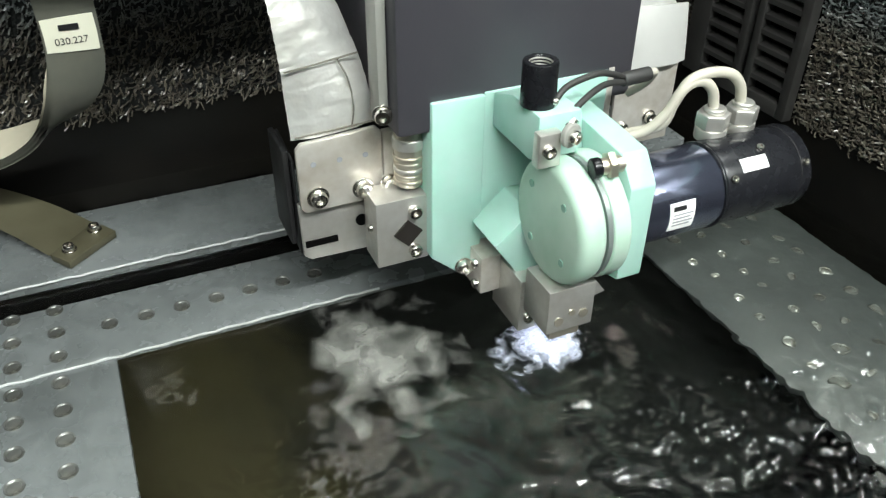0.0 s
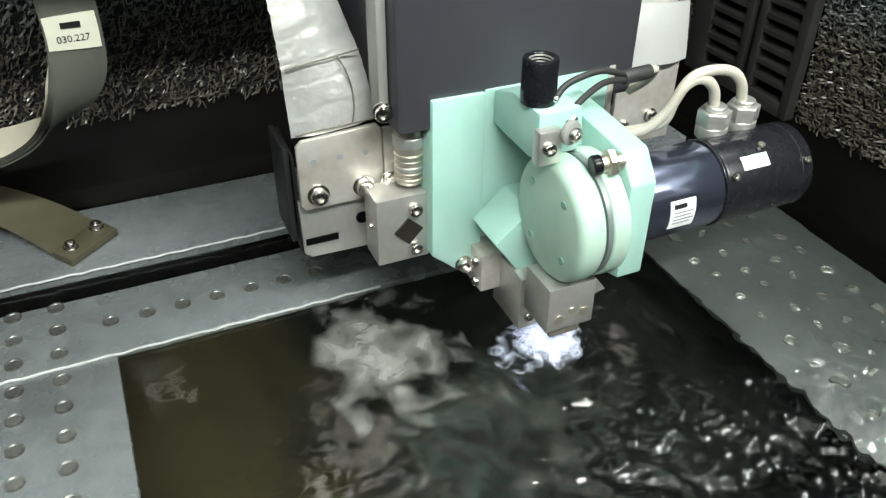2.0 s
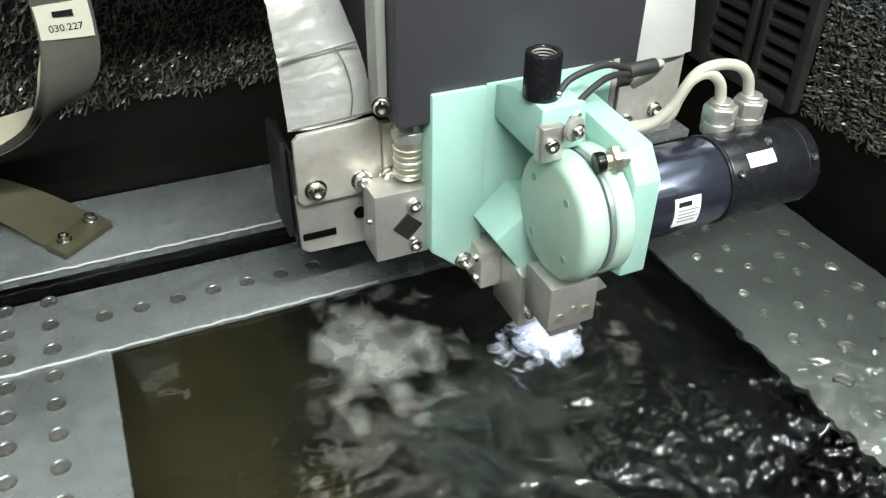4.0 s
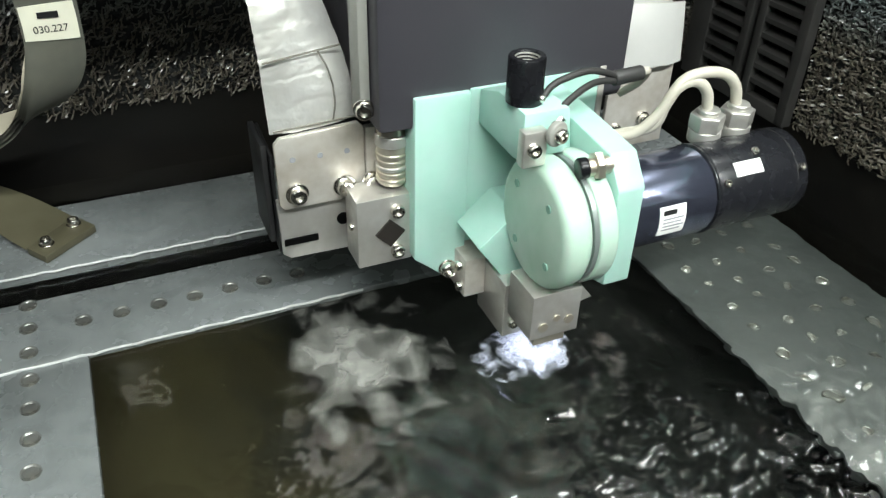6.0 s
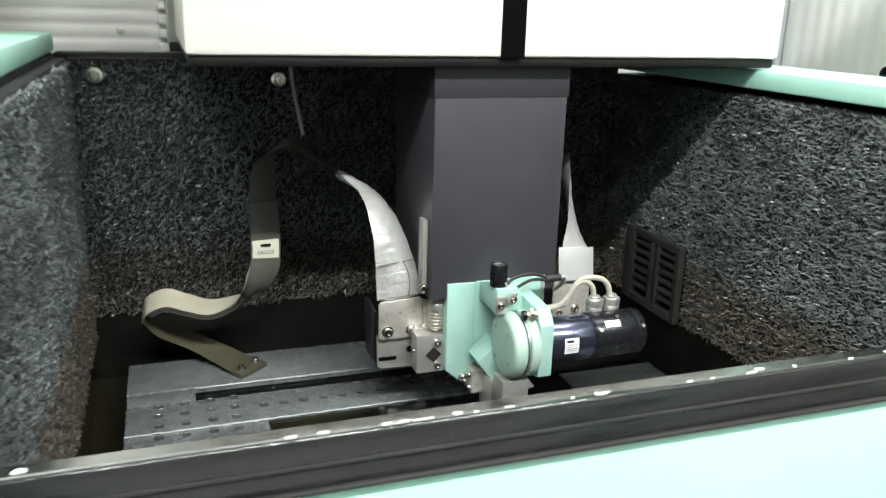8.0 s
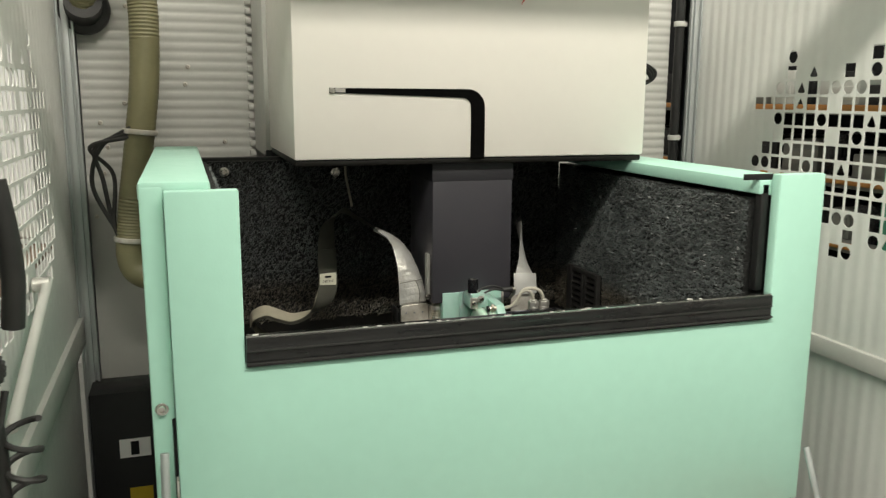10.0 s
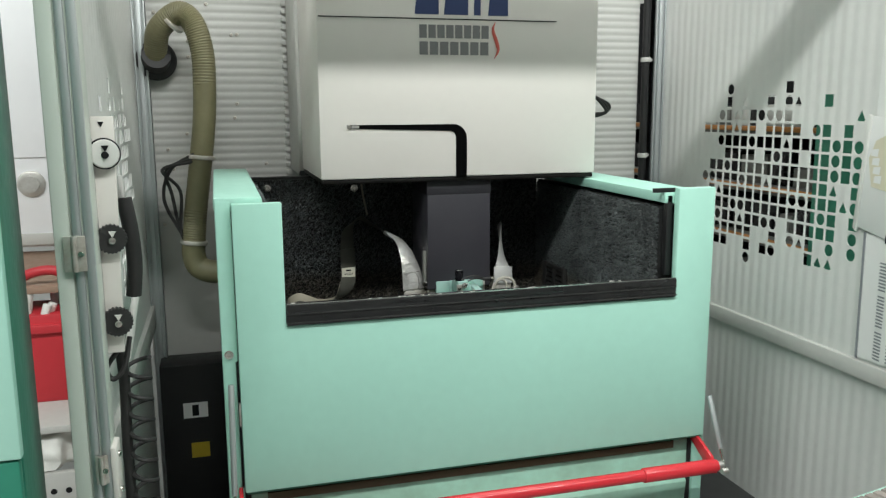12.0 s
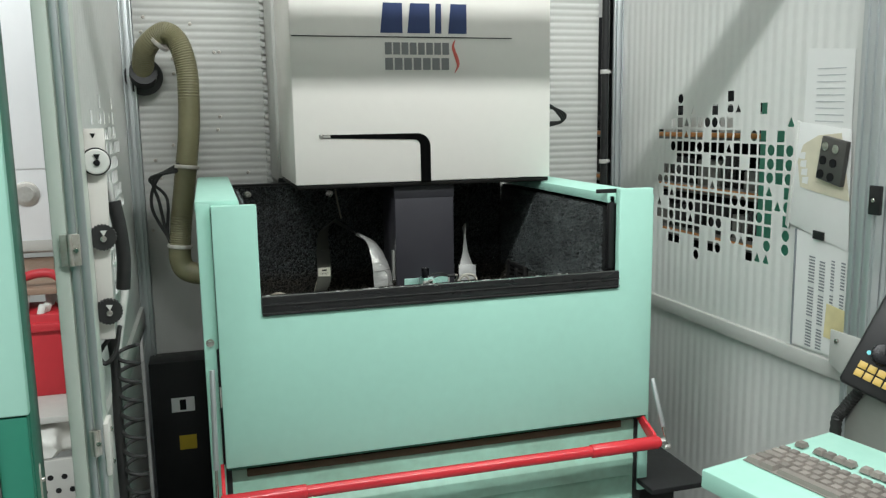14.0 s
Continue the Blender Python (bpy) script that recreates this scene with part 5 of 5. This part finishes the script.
kb = part("clamp_block", box(0.1425, 0.1805, 0.457, 0.482, 0.909, 0.961, 0.0007), STEEL, br, "machined clamp block with diamond window")
part("window", prism([(0.165, 0.944), (0.1755, 0.9335), (0.165, 0.9225), (0.1545, 0.9335)], "y", 0.4555, 0.4572), surface("dark_window", (0.012, 0.009, 0.007), 0.5), kb, "dark diamond window")
screw(kb, (0.170, 0.457, 0.950), (0, -1, 0), 0.0048)
screw(kb, (0.170, 0.457, 0.918), (0, -1, 0), 0.0048)
screw(kb, (0.1425, 0.467, 0.937), (-1, 0, 0), 0.0026)
con = part("connector", cyl((0.1725, 0.472, 0.964), "z", 0.0098, 0.042, seg=32, bevel=0.0008), BRASS, br, "ribbed nickel connector")
for k in range(5):
    part("knurl_ring", cyl((0.1725, 0.472, 0.966 + 0.0045 * k), "z", 0.0108 - 0.0004 * (k % 2), 0.003, seg=32, bevel=0.0008), BRASS if k != 2 else STEEL, con)
part("collar", cyl((0.1725, 0.472, 0.992), "z", 0.0112, 0.008, bevel=0.001), STEEL, con)
# right bracket with white tape
b2 = thing("tape_bracket", (0.385, 0.49, 0.95), "small steel bracket holding the second taped band", "bracket")
part("plate", box(0.352, 0.408, 0.495, 0.499, 0.94, 1.008, 0.001), STEEL_STAINED, b2)
screw(b2, (0.387, 0.495, 0.962), (0, -1, 0), 0.0048, 0.006)
screw(b2, (0.362, 0.495, 0.958), (0, -1, 0), 0.0044)

# ---- band cables ----
wr = thing("taped_band", (0.125, 0.5, 1.0), "flat cable wrapped in creased silver tape above the bracket", "cable")
P1 = [(0.1275, 0.492, 1.003), (0.1255, 0.494, 1.03), (0.1225, 0.50, 1.056), (0.117, 0.510, 1.087), (0.108, 0.528, 1.118), (0.099, 0.560, 1.132), (0.073, 0.600, 1.147), (0.042, 0.640, 1.164)]
S1 = [(1, 0, 0), (1, 0.0, 0), (1, 0.2, 0), (0.9, 0.45, 0), (0.7, 0.7, 0.05), (0.3, 0.95, 0.08), (0.05, 1, 0.05), (0.1, 1, 0.1)]
part("tape_wrap", ribbon(P1[:7], S1[:7], lambda t: 0.058 - 0.016 * t - 0.028 * max(0.0, t - 0.6) / 0.4, 0.010, 12, crinkle=0.0007), FOIL, wr, "creased silver tape")
# shade along the tape overlaps is drawn with thin dark tubes
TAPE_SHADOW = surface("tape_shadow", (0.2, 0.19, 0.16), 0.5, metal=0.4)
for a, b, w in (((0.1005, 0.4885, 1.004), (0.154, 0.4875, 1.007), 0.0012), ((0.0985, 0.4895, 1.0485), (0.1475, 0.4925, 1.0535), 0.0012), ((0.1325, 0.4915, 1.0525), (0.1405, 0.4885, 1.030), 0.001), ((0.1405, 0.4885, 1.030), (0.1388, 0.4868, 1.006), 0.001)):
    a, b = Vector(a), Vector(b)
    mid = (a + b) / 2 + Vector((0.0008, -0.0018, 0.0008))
    part("tape_seam", pipe([a, mid, b], w * 0.55, 6, 6), TAPE_SHADOW, wr, "tape overlap seam with its shade coloured dark")
w2 = thing("second_taped_band", (0.38, 0.5, 1.0), "narrow silver taped band rising beside the column", "cable")
P2 = [(0.385, 0.494, 1.005), (0.385, 0.50, 1.04), (0.389, 0.52, 1.075), (0.397, 0.555, 1.115), (0.409, 0.60, 1.155)]
part("tape_wrap", ribbon(P2, [(1, 0, 0), (1, 0.1, 0), (0.7, 0.7, 0), (0.35, 0.95, 0), (0.05, 1, 0)], lambda t: 0.050 - 0.018 * t, 0.007, 10, crinkle=0.0005), FOIL, w2)
part("white_cuff", ribbon([(0.385, 0.4935, 1.006), (0.385, 0.497, 1.03), (0.386, 0.502, 1.05)], [(1, 0, 0)] * 3, 0.0535, 0.0105, 5), SILVER_CUFF, w2, "pale silver tape cuff")

cb = thing("cable_band", (-0.07, 0.72, 0.83), "grey flat cable band looping to a table clamp", "cable")
PB = [(0.085, 0.58, 1.140), (0.073, 0.60, 1.1475), (0.042, 0.64, 1.166), (0.012, 0.665, 1.180), (-0.014, 0.69, 1.150), (-0.019, 0.695, 1.09), (-0.018, 0.694, 1.022), (-0.022, 0.694, 0.990), (-0.037, 0.696, 0.964), (-0.064, 0.697, 0.944), (-0.100, 0.695, 0.936), (-0.133, 0.692, 0.947), (-0.160, 0.694, 0.956), (-0.184, 0.698, 0.946), (-0.191, 0.706, 0.930), (-0.178, 0.718, 0.906), (-0.152, 0.735, 0.883), (-0.122, 0.738, 0.865), (-0.090, 0.720, 0.852), (-0.058, 0.683, 0.8437)]
SB = [(0.05, 1, 0.05), (0.05, 1, 0.05), (0.1, 1, 0.2), (0.2, 0.9, 0.2), (0.75, 0.6, 0.1), (0.95, 0.25, 0), (1, 0.05, 0), (0.97, 0.2, 0), (0.8, 0.55, 0), (0.45, 0.9, 0.1), (0.2, 1, 0.2), (0.05, 1, 0.35), (0, 1, 0.35), (0, 1, 0.3), (0, 1, 0.2), (0.1, 1, 0.1), (0.3, 1, 0), (0.5, 0.9, 0), (0.65, 0.75, 0), (0.7, 0.7, 0)]
part("band", ribbon(PB, SB, lambda t: 0.016 + 0.026 * min(1.0, t / 0.2), 0.0018, 10), BAND, cb)
part("band_layer", ribbon(PB[5:15], SB[5:15], 0.042, 0.0016, 10, lift=-0.003), BAND, cb)
part("band_layer", ribbon(PB[5:15], SB[5:15], 0.042, 0.0016, 10, lift=-0.006), BAND, cb)
part("inner_face", ribbon(PB[7:15], SB[7:15], 0.0415, 0.0012, 10, lift=0.0022), BAND_INNER, cb, "pale inner face of the band")
part("stained_end", ribbon(PB[-6:], SB[-6:], lambda t: 0.0425 + 0.012 * t, 0.0024, 10, lift=-0.0008), BAND_OLIVE, cb, "olive stained end of the band")
part("label", ribbon([(-0.0183, 0.6862, 1.036), (-0.018, 0.6860, 1.0225), (-0.0186, 0.6862, 1.009)], [(1, 0.05, 0)] * 3, 0.038, 0.0016, 4), YELLOWED_LABEL, cb, "cream printed label")
txt = bpy.data.curves.new("number", "FONT")
txt.body, txt.size, txt.align_x, txt.align_y, txt.extrude = "030.227", 0.0076, "CENTER", "CENTER", 0.0001
to = new("label_number", txt)
to.matrix_world = pose(-0.0183, 0.6849, 1.0175, 90, 0, 3)
me = bpy.data.meshes.new_from_object(to.evaluated_get(bpy.context.evaluated_depsgraph_get()))
mw = to.matrix_basis.copy()
bpy.data.objects.remove(to)
bm = bmesh.new()
bm.from_mesh(me)
bmesh.ops.transform(bm, matrix=mw, verts=bm.verts[:])
part("label_number", bm, DARK_INK, cb, smooth=0)
part("label_mark", box(-0.0255, -0.011, 0.6842, 0.6858, 1.0262, 1.0305), DARK_INK, cb)
part("clamp_plate", prism([(-0.078, 0.664), (-0.064, 0.645), (-0.024, 0.680), (-0.039, 0.702)], "z", 0.8405, 0.8475, 0.0008), BAND_OLIVE, cb, "stained clamp plate")
screw(cb, (-0.0625, 0.6635, 0.8475), "z", 0.005, 0.0062)
screw(cb, (-0.0405, 0.687, 0.8475), "z", 0.005, 0.006)
solid("hanging_wire", pipe([(0.024, 0.69, 1.295), (0.03, 0.70, 1.25), (0.042, 0.70, 1.185)], 0.0028, 6, 8), CABLE, "thin grey wire hanging down to the band", "wire")

# ---- table in the bath, water ----
wt = thing("work_table", (0.15, 0.5, 0.79), "wet dark steel machine table frame with rows of plugs", "work table")
ZT = 0.8365
part("rear_beam", box(-0.22, 0.56, 0.637, 0.737, 0.828, ZT + 0.003, 0.0004), TABLE, wt)
part("front_beam", box(-0.22, 0.30, 0.526, 0.604, 0.828, ZT, 0.002), TABLE, wt)
part("left_plate", box(-0.22, -0.041, 0.10, 0.5255, 0.828, ZT - 0.001, 0.002), TABLE, wt)
part("right_plate", box(0.405, 0.565, 0.08, 0.56, 0.811, 0.819, 0.0015), TABLE_SUNK_SHADED, wt)
part("edge_strip", box(-0.219, -0.13, 0.6045, 0.6365, 0.8, ZT + 0.003, 0.001), TABLE, wt)
# a plug: raised rim round a shallow dish
bm = bmesh.new()
rows = [[bm.verts.new((r * math.cos(k * math.tau / 16), r * math.sin(k * math.tau / 16), z)) for k in range(16)] for r, z in ((0.0066, -0.0004), (0.0062, 0.0013), (0.0054, 0.0013), (0.0046, 0.0002), (0.0022, 0.0007))]
for u, w in zip(rows, rows[1:]):
    for k in range(16):
        bm.faces.new((u[k], u[(k + 1) % 16], w[(k + 1) % 16], w[k]))
bm.faces.new(rows[-1])
plug = part("plug", bm, PLUG, wt, smooth=60)
spots = [(-0.042 + 0.0273 * k, 0.5645, ZT) for k in range(7)]
for x in (-0.08, -0.111, -0.145, -0.178):
    spots += [(x, 0.598 - 0.0285 * k if k else 0.598, ZT - (0.001 if k > 2 else 0)) for k in range(14)]
rnd = random.Random(2)
for i in range(4):
    for j in range(13):
        spots.append((0.438 + i * 0.031 + rnd.uniform(-0.004, 0.004), 0.492 - j * 0.0285 + rnd.uniform(-0.004, 0.004), 0.8195))
for k, s in enumerate(spots):
    o = plug if k == 0 else plug.copy()
    if k:
        scene.collection.objects.link(o)
    if k > 62:
        o.scale, o.rotation_euler = (rnd.uniform(0.6, 0.95), rnd.uniform(0.5, 0.9), 1), (rnd.uniform(-0.2, 0.2), rnd.uniform(-0.2, 0.2), rnd.uniform(0, 3))
    o.location = Vector(s) - ORIGIN[wt]
# the plug mesh was shifted to the table's origin: shift it back
for v in plug.data.vertices:
    v.co += ORIGIN[wt]
# black strip put in for the shade between the two beams
part("groove_floor", box(-0.129, 0.30, 0.6045, 0.6365, 0.80, 0.815), OPENING_SHADE, wt)
# the waterline's highlight is put in as pale metal tubes
for y, x1, z in ((0.5252, 0.165, ZT - 0.0006), (0.6364, 0.12, ZT + 0.0022)):
    pts = [(-0.22 + (x1 + 0.22) * i / 40, y - 0.0006 + 0.0005 * math.sin(i * 1.9), z - 0.0004 * math.sin(i * 2.7)) for i in range(41)]
    part("wet_edge", pipe(pts, 0.0011, 2, 8), EDGE_GLINT, wt, "pale line for the highlight on the wet edge")
sed = solid("tank_sediment", box(-0.285, 0.600, 0.04, 0.79, 0.70, 0.735), SILT, "olive and black murky sediment at the bottom of the bath", "sediment", "structure", 0)
bm = bmesh.new()
N, M = 440, 370
grid = []
for j in range(M + 1):
    row = []
    for i in range(N + 1):
        x, y = -0.285 + 0.885 * i / N, 0.04 + 0.75 * j / M
        calm = min(1.0, max(0.0, (x + 0.005) / 0.09)) * min(1.0, max(0.0, (0.56 - y) / 0.05))
        d = math.hypot(x - 0.25, y - 0.40)
        near = min(1.0, max(0.0, (0.37 - y) / 0.12)) * min(1.0, max(0.0, (x - 0.18) / 0.1))
        big = noise.fractal(Vector((x * 54 + 0.8 * noise.noise(Vector((x * 40, y * 40, 2))), y * 54, 0.3)), 1.0, 2.0, 2)
        chop = abs(noise.noise(Vector((x * 75, y * 75, 1.7)))) - 0.25
        h = (0.0025 * big + 0.0013 * chop * (0.6 + near)) * (0.10 + 0.90 * calm) * (0.55 + 2.3 * near)
        h += 0.0014 * math.exp(-d * 9) * math.sin(d * 190 + 3 * noise.noise(Vector((x * 20, y * 20, 5)))) * calm
        row.append(bm.verts.new((x, y, 0.8325 + h)))
    grid.append(row)
for j in range(M):
    for i in range(N):
        bm.faces.new((grid[j][i], grid[j][i + 1], grid[j + 1][i + 1], grid[j + 1][i]))
wa = solid("water", bm, GLASSY, "rippled murky water filling the tank bath", "water", "structure", 180)
wa.visible_shadow = False
if wa.data.polygons[0].normal.z < 0:
    wa.data.flip_normals()
# milky swirls stirred up below the surface
for sx, sy, rx, ry, zz in ((0.134, 0.458, 0.072, 0.088, 0.829), (0.215, 0.375, 0.125, 0.125, 0.826)):
    bm = bmesh.new()
    lat = [[bm.verts.new((sx + rx * (i / 12 - 1), sy + ry * (j / 12 - 1), zz + 0.003 * noise.noise(Vector((i * 0.4, j * 0.4, sx * 9))))) for i in range(25)] for j in range(25)]
    for j in range(24):
        for i in range(24):
            bm.faces.new((lat[j][i], lat[j][i + 1], lat[j + 1][i + 1], lat[j + 1][i]))
    solid("milky_swirl", bm, SWIRL if zz > 0.828 else SWIRL_THIN, "pale milky swirl of stirred water in the bath", "water swirl", "structure", 180)
# sparking under the nozzle
spk = thing("spark_glow", (0.25, 0.41, 0.825), "bluish white spark glow in water under the nozzle", "spark")
for k, (rx, ry, zz) in enumerate(((0.040, 0.030, 0.8365), (0.034, 0.026, 0.8395), (0.022, 0.018, 0.843))):
    bm = bmesh.new()
    rings = []
    for j in range(15):
        q = j / 14
        rings.append([bm.verts.new((0.25 + rx * q * math.cos(a), 0.412 + ry * q * math.sin(a), zz + 0.006 * (1 - q) * noise.noise(Vector((8 * q * math.cos(a), 8 * q * math.sin(a), k * 3.1))) - 0.002 * q)) for a in (m * math.tau / 48 for m in range(48))])
    for a, b in zip(rings[1:], rings[2:]):
        for m in range(48):
            bm.faces.new((a[m], a[(m + 1) % 48], b[(m + 1) % 48], b[m]))
    bm.faces.new(rings[1])
    for v in rings[0]:
        bm.verts.remove(v)
    part("splash", bm, SPARK, spk)

# ---- console with keyboard ----
U, V = Vector((0.979, 0.205, 0)), Vector((0.205, -0.979, 0))
C0 = Vector((0.414, -0.669, 0.9))
CM = Matrix.Translation(C0) @ Matrix(((U.x, -V.x, 0, 0), (U.y, -V.y, 0, 0), (0, 0, 1, 0), (0, 0, 0, 1)))
kc = thing("keyboard_console", C0, "mint green console shelf with built-in grey keyboard", "console")
part("shelf", box(0, 0.326, -0.62, 0, -0.034, 0, 0.005, m=CM), MINT, kc)
part("key_well", box(0.085, 0.187, -0.42, -0.012, 0.0005, 0.003, 0.001, m=CM), KEYCAP, kc)
part("stand", box(0.12, 0.3, -0.6, -0.2, -0.9, -0.035, 0.005, m=CM), DARK_GREEN, kc)


def key_mesh(w, d):
    bm = bmesh.new()
    lo = [(0, 0), (d, 0), (d, w), (0, w)]
    hi = [(0.003, 0.0025), (d - 0.002, 0.0025), (d - 0.002, w - 0.0025), (0.003, w - 0.0025)]
    a = [bm.verts.new((x, -y, 0.003)) for x, y in lo]
    b = [bm.verts.new((x, -y, 0.0105)) for x, y in hi]
    bm.faces.new(b)
    for i in range(4):
        bm.faces.new((a[i], a[(i + 1) % 4], b[(i + 1) % 4], b[i]))
    bmesh.ops.recalc_face_normals(bm, faces=bm.faces[:])
    me = bpy.data.meshes.new("key")
    bm.to_mesh(me)
    bm.free()
    me.materials.append(KEYCAP)
    return me


KEY_MESH = {w: key_mesh(w, 0.0178) for w in (0.0178, 0.027, 0.036, 0.115)}
KEY_TURN = CM.to_3x3().to_4x4()


def key(u, v, w):
    ob = new("key", KEY_MESH[w])
    ob.parent = kc
    ob.matrix_basis = Matrix.Translation(CM.to_3x3() @ Vector((u, -v, 0))) @ KEY_TURN


for r, lead in enumerate((0.027, 0.036, 0.027, 0.0178)):
    u, v = 0.087 + 0.0192 * (r + 1), 0.016
    key(u, v, lead)
    v += lead + 0.0012
    while v < 0.30:
        key(u, v, 0.0178)
        v += 0.019
    key(u, v, 0.027)
key(0.087, 0.016, 0.027)
key(0.087, 0.044, 0.027)
key(0.087, 0.078, 0.115)
for v in (0.2, 0.23, 0.26):
    key(0.087, v, 0.027)
for v in (0.016, 0.053, 0.072, 0.091, 0.11, 0.14, 0.159, 0.178, 0.197, 0.23, 0.249, 0.268, 0.287):
    key(0.208, v, 0.0178)

# ---- hand-held pendant ----
pn = thing("control_pendant", (0.95, -0.45, 0.9), "black hand-held control pendant with knob and yellow keys", "control pendant")
PM = Matrix.Translation((0.985, -0.485, 1.01)) @ look((0, 0, 0), (0.62, 0.62, -0.35)).to_3x3().to_4x4() @ pose(0, 0, 0, 0, 0, -22)
part("body", box(-0.055, 0.06, -0.115, 0.17, -0.02, 0.02, 0.007, m=PM), BLACK, pn)
part("dial", cyl((-0.005, -0.03, 0.02), "z", 0.022, 0.014, bevel=0.003, m=PM), BLACK_SATIN, pn)
part("dial_dot", cyl((-0.029, -0.038, 0.021), "z", 0.0045, 0.004, m=PM, seg=14), surface("cyan_dot", (0.2, 0.7, 0.75), 0.4), pn)
yl = surface("yellow_key", (0.62, 0.42, 0.1), 0.45)
for i in range(4):
    for j in range(2):
        part("button", box(-0.036 + i * 0.019, -0.020 + i * 0.019, -0.092 + j * 0.018, -0.077 + j * 0.018, 0.02, 0.0235, 0.001, m=PM), yl, pn, "yellow key")
part("display", box(0.0, 0.055, 0.025, 0.04, 0.02, 0.0225, 0.001, m=PM), ORANGE, pn)
part("stop_button", cyl((0.03, 0.06, 0.02), "z", 0.013, 0.012, bevel=0.003, m=PM), RED, pn, "red stop button")
own = pipe([(0.955, -0.44, 0.90), (0.945, -0.41, 0.85), (0.935, -0.40, 0.80), (0.94, -0.42, 0.6)], 0.011, 14, 10, 0.002)
part("cord", own, RUBBER, pn)
solid("pendant_stand", box(0.955, 1.1, -0.75, -0.40, 0.0, 0.905, 0.006), GREY_TOY, "dark grey stand that holds the pendant", "stand")
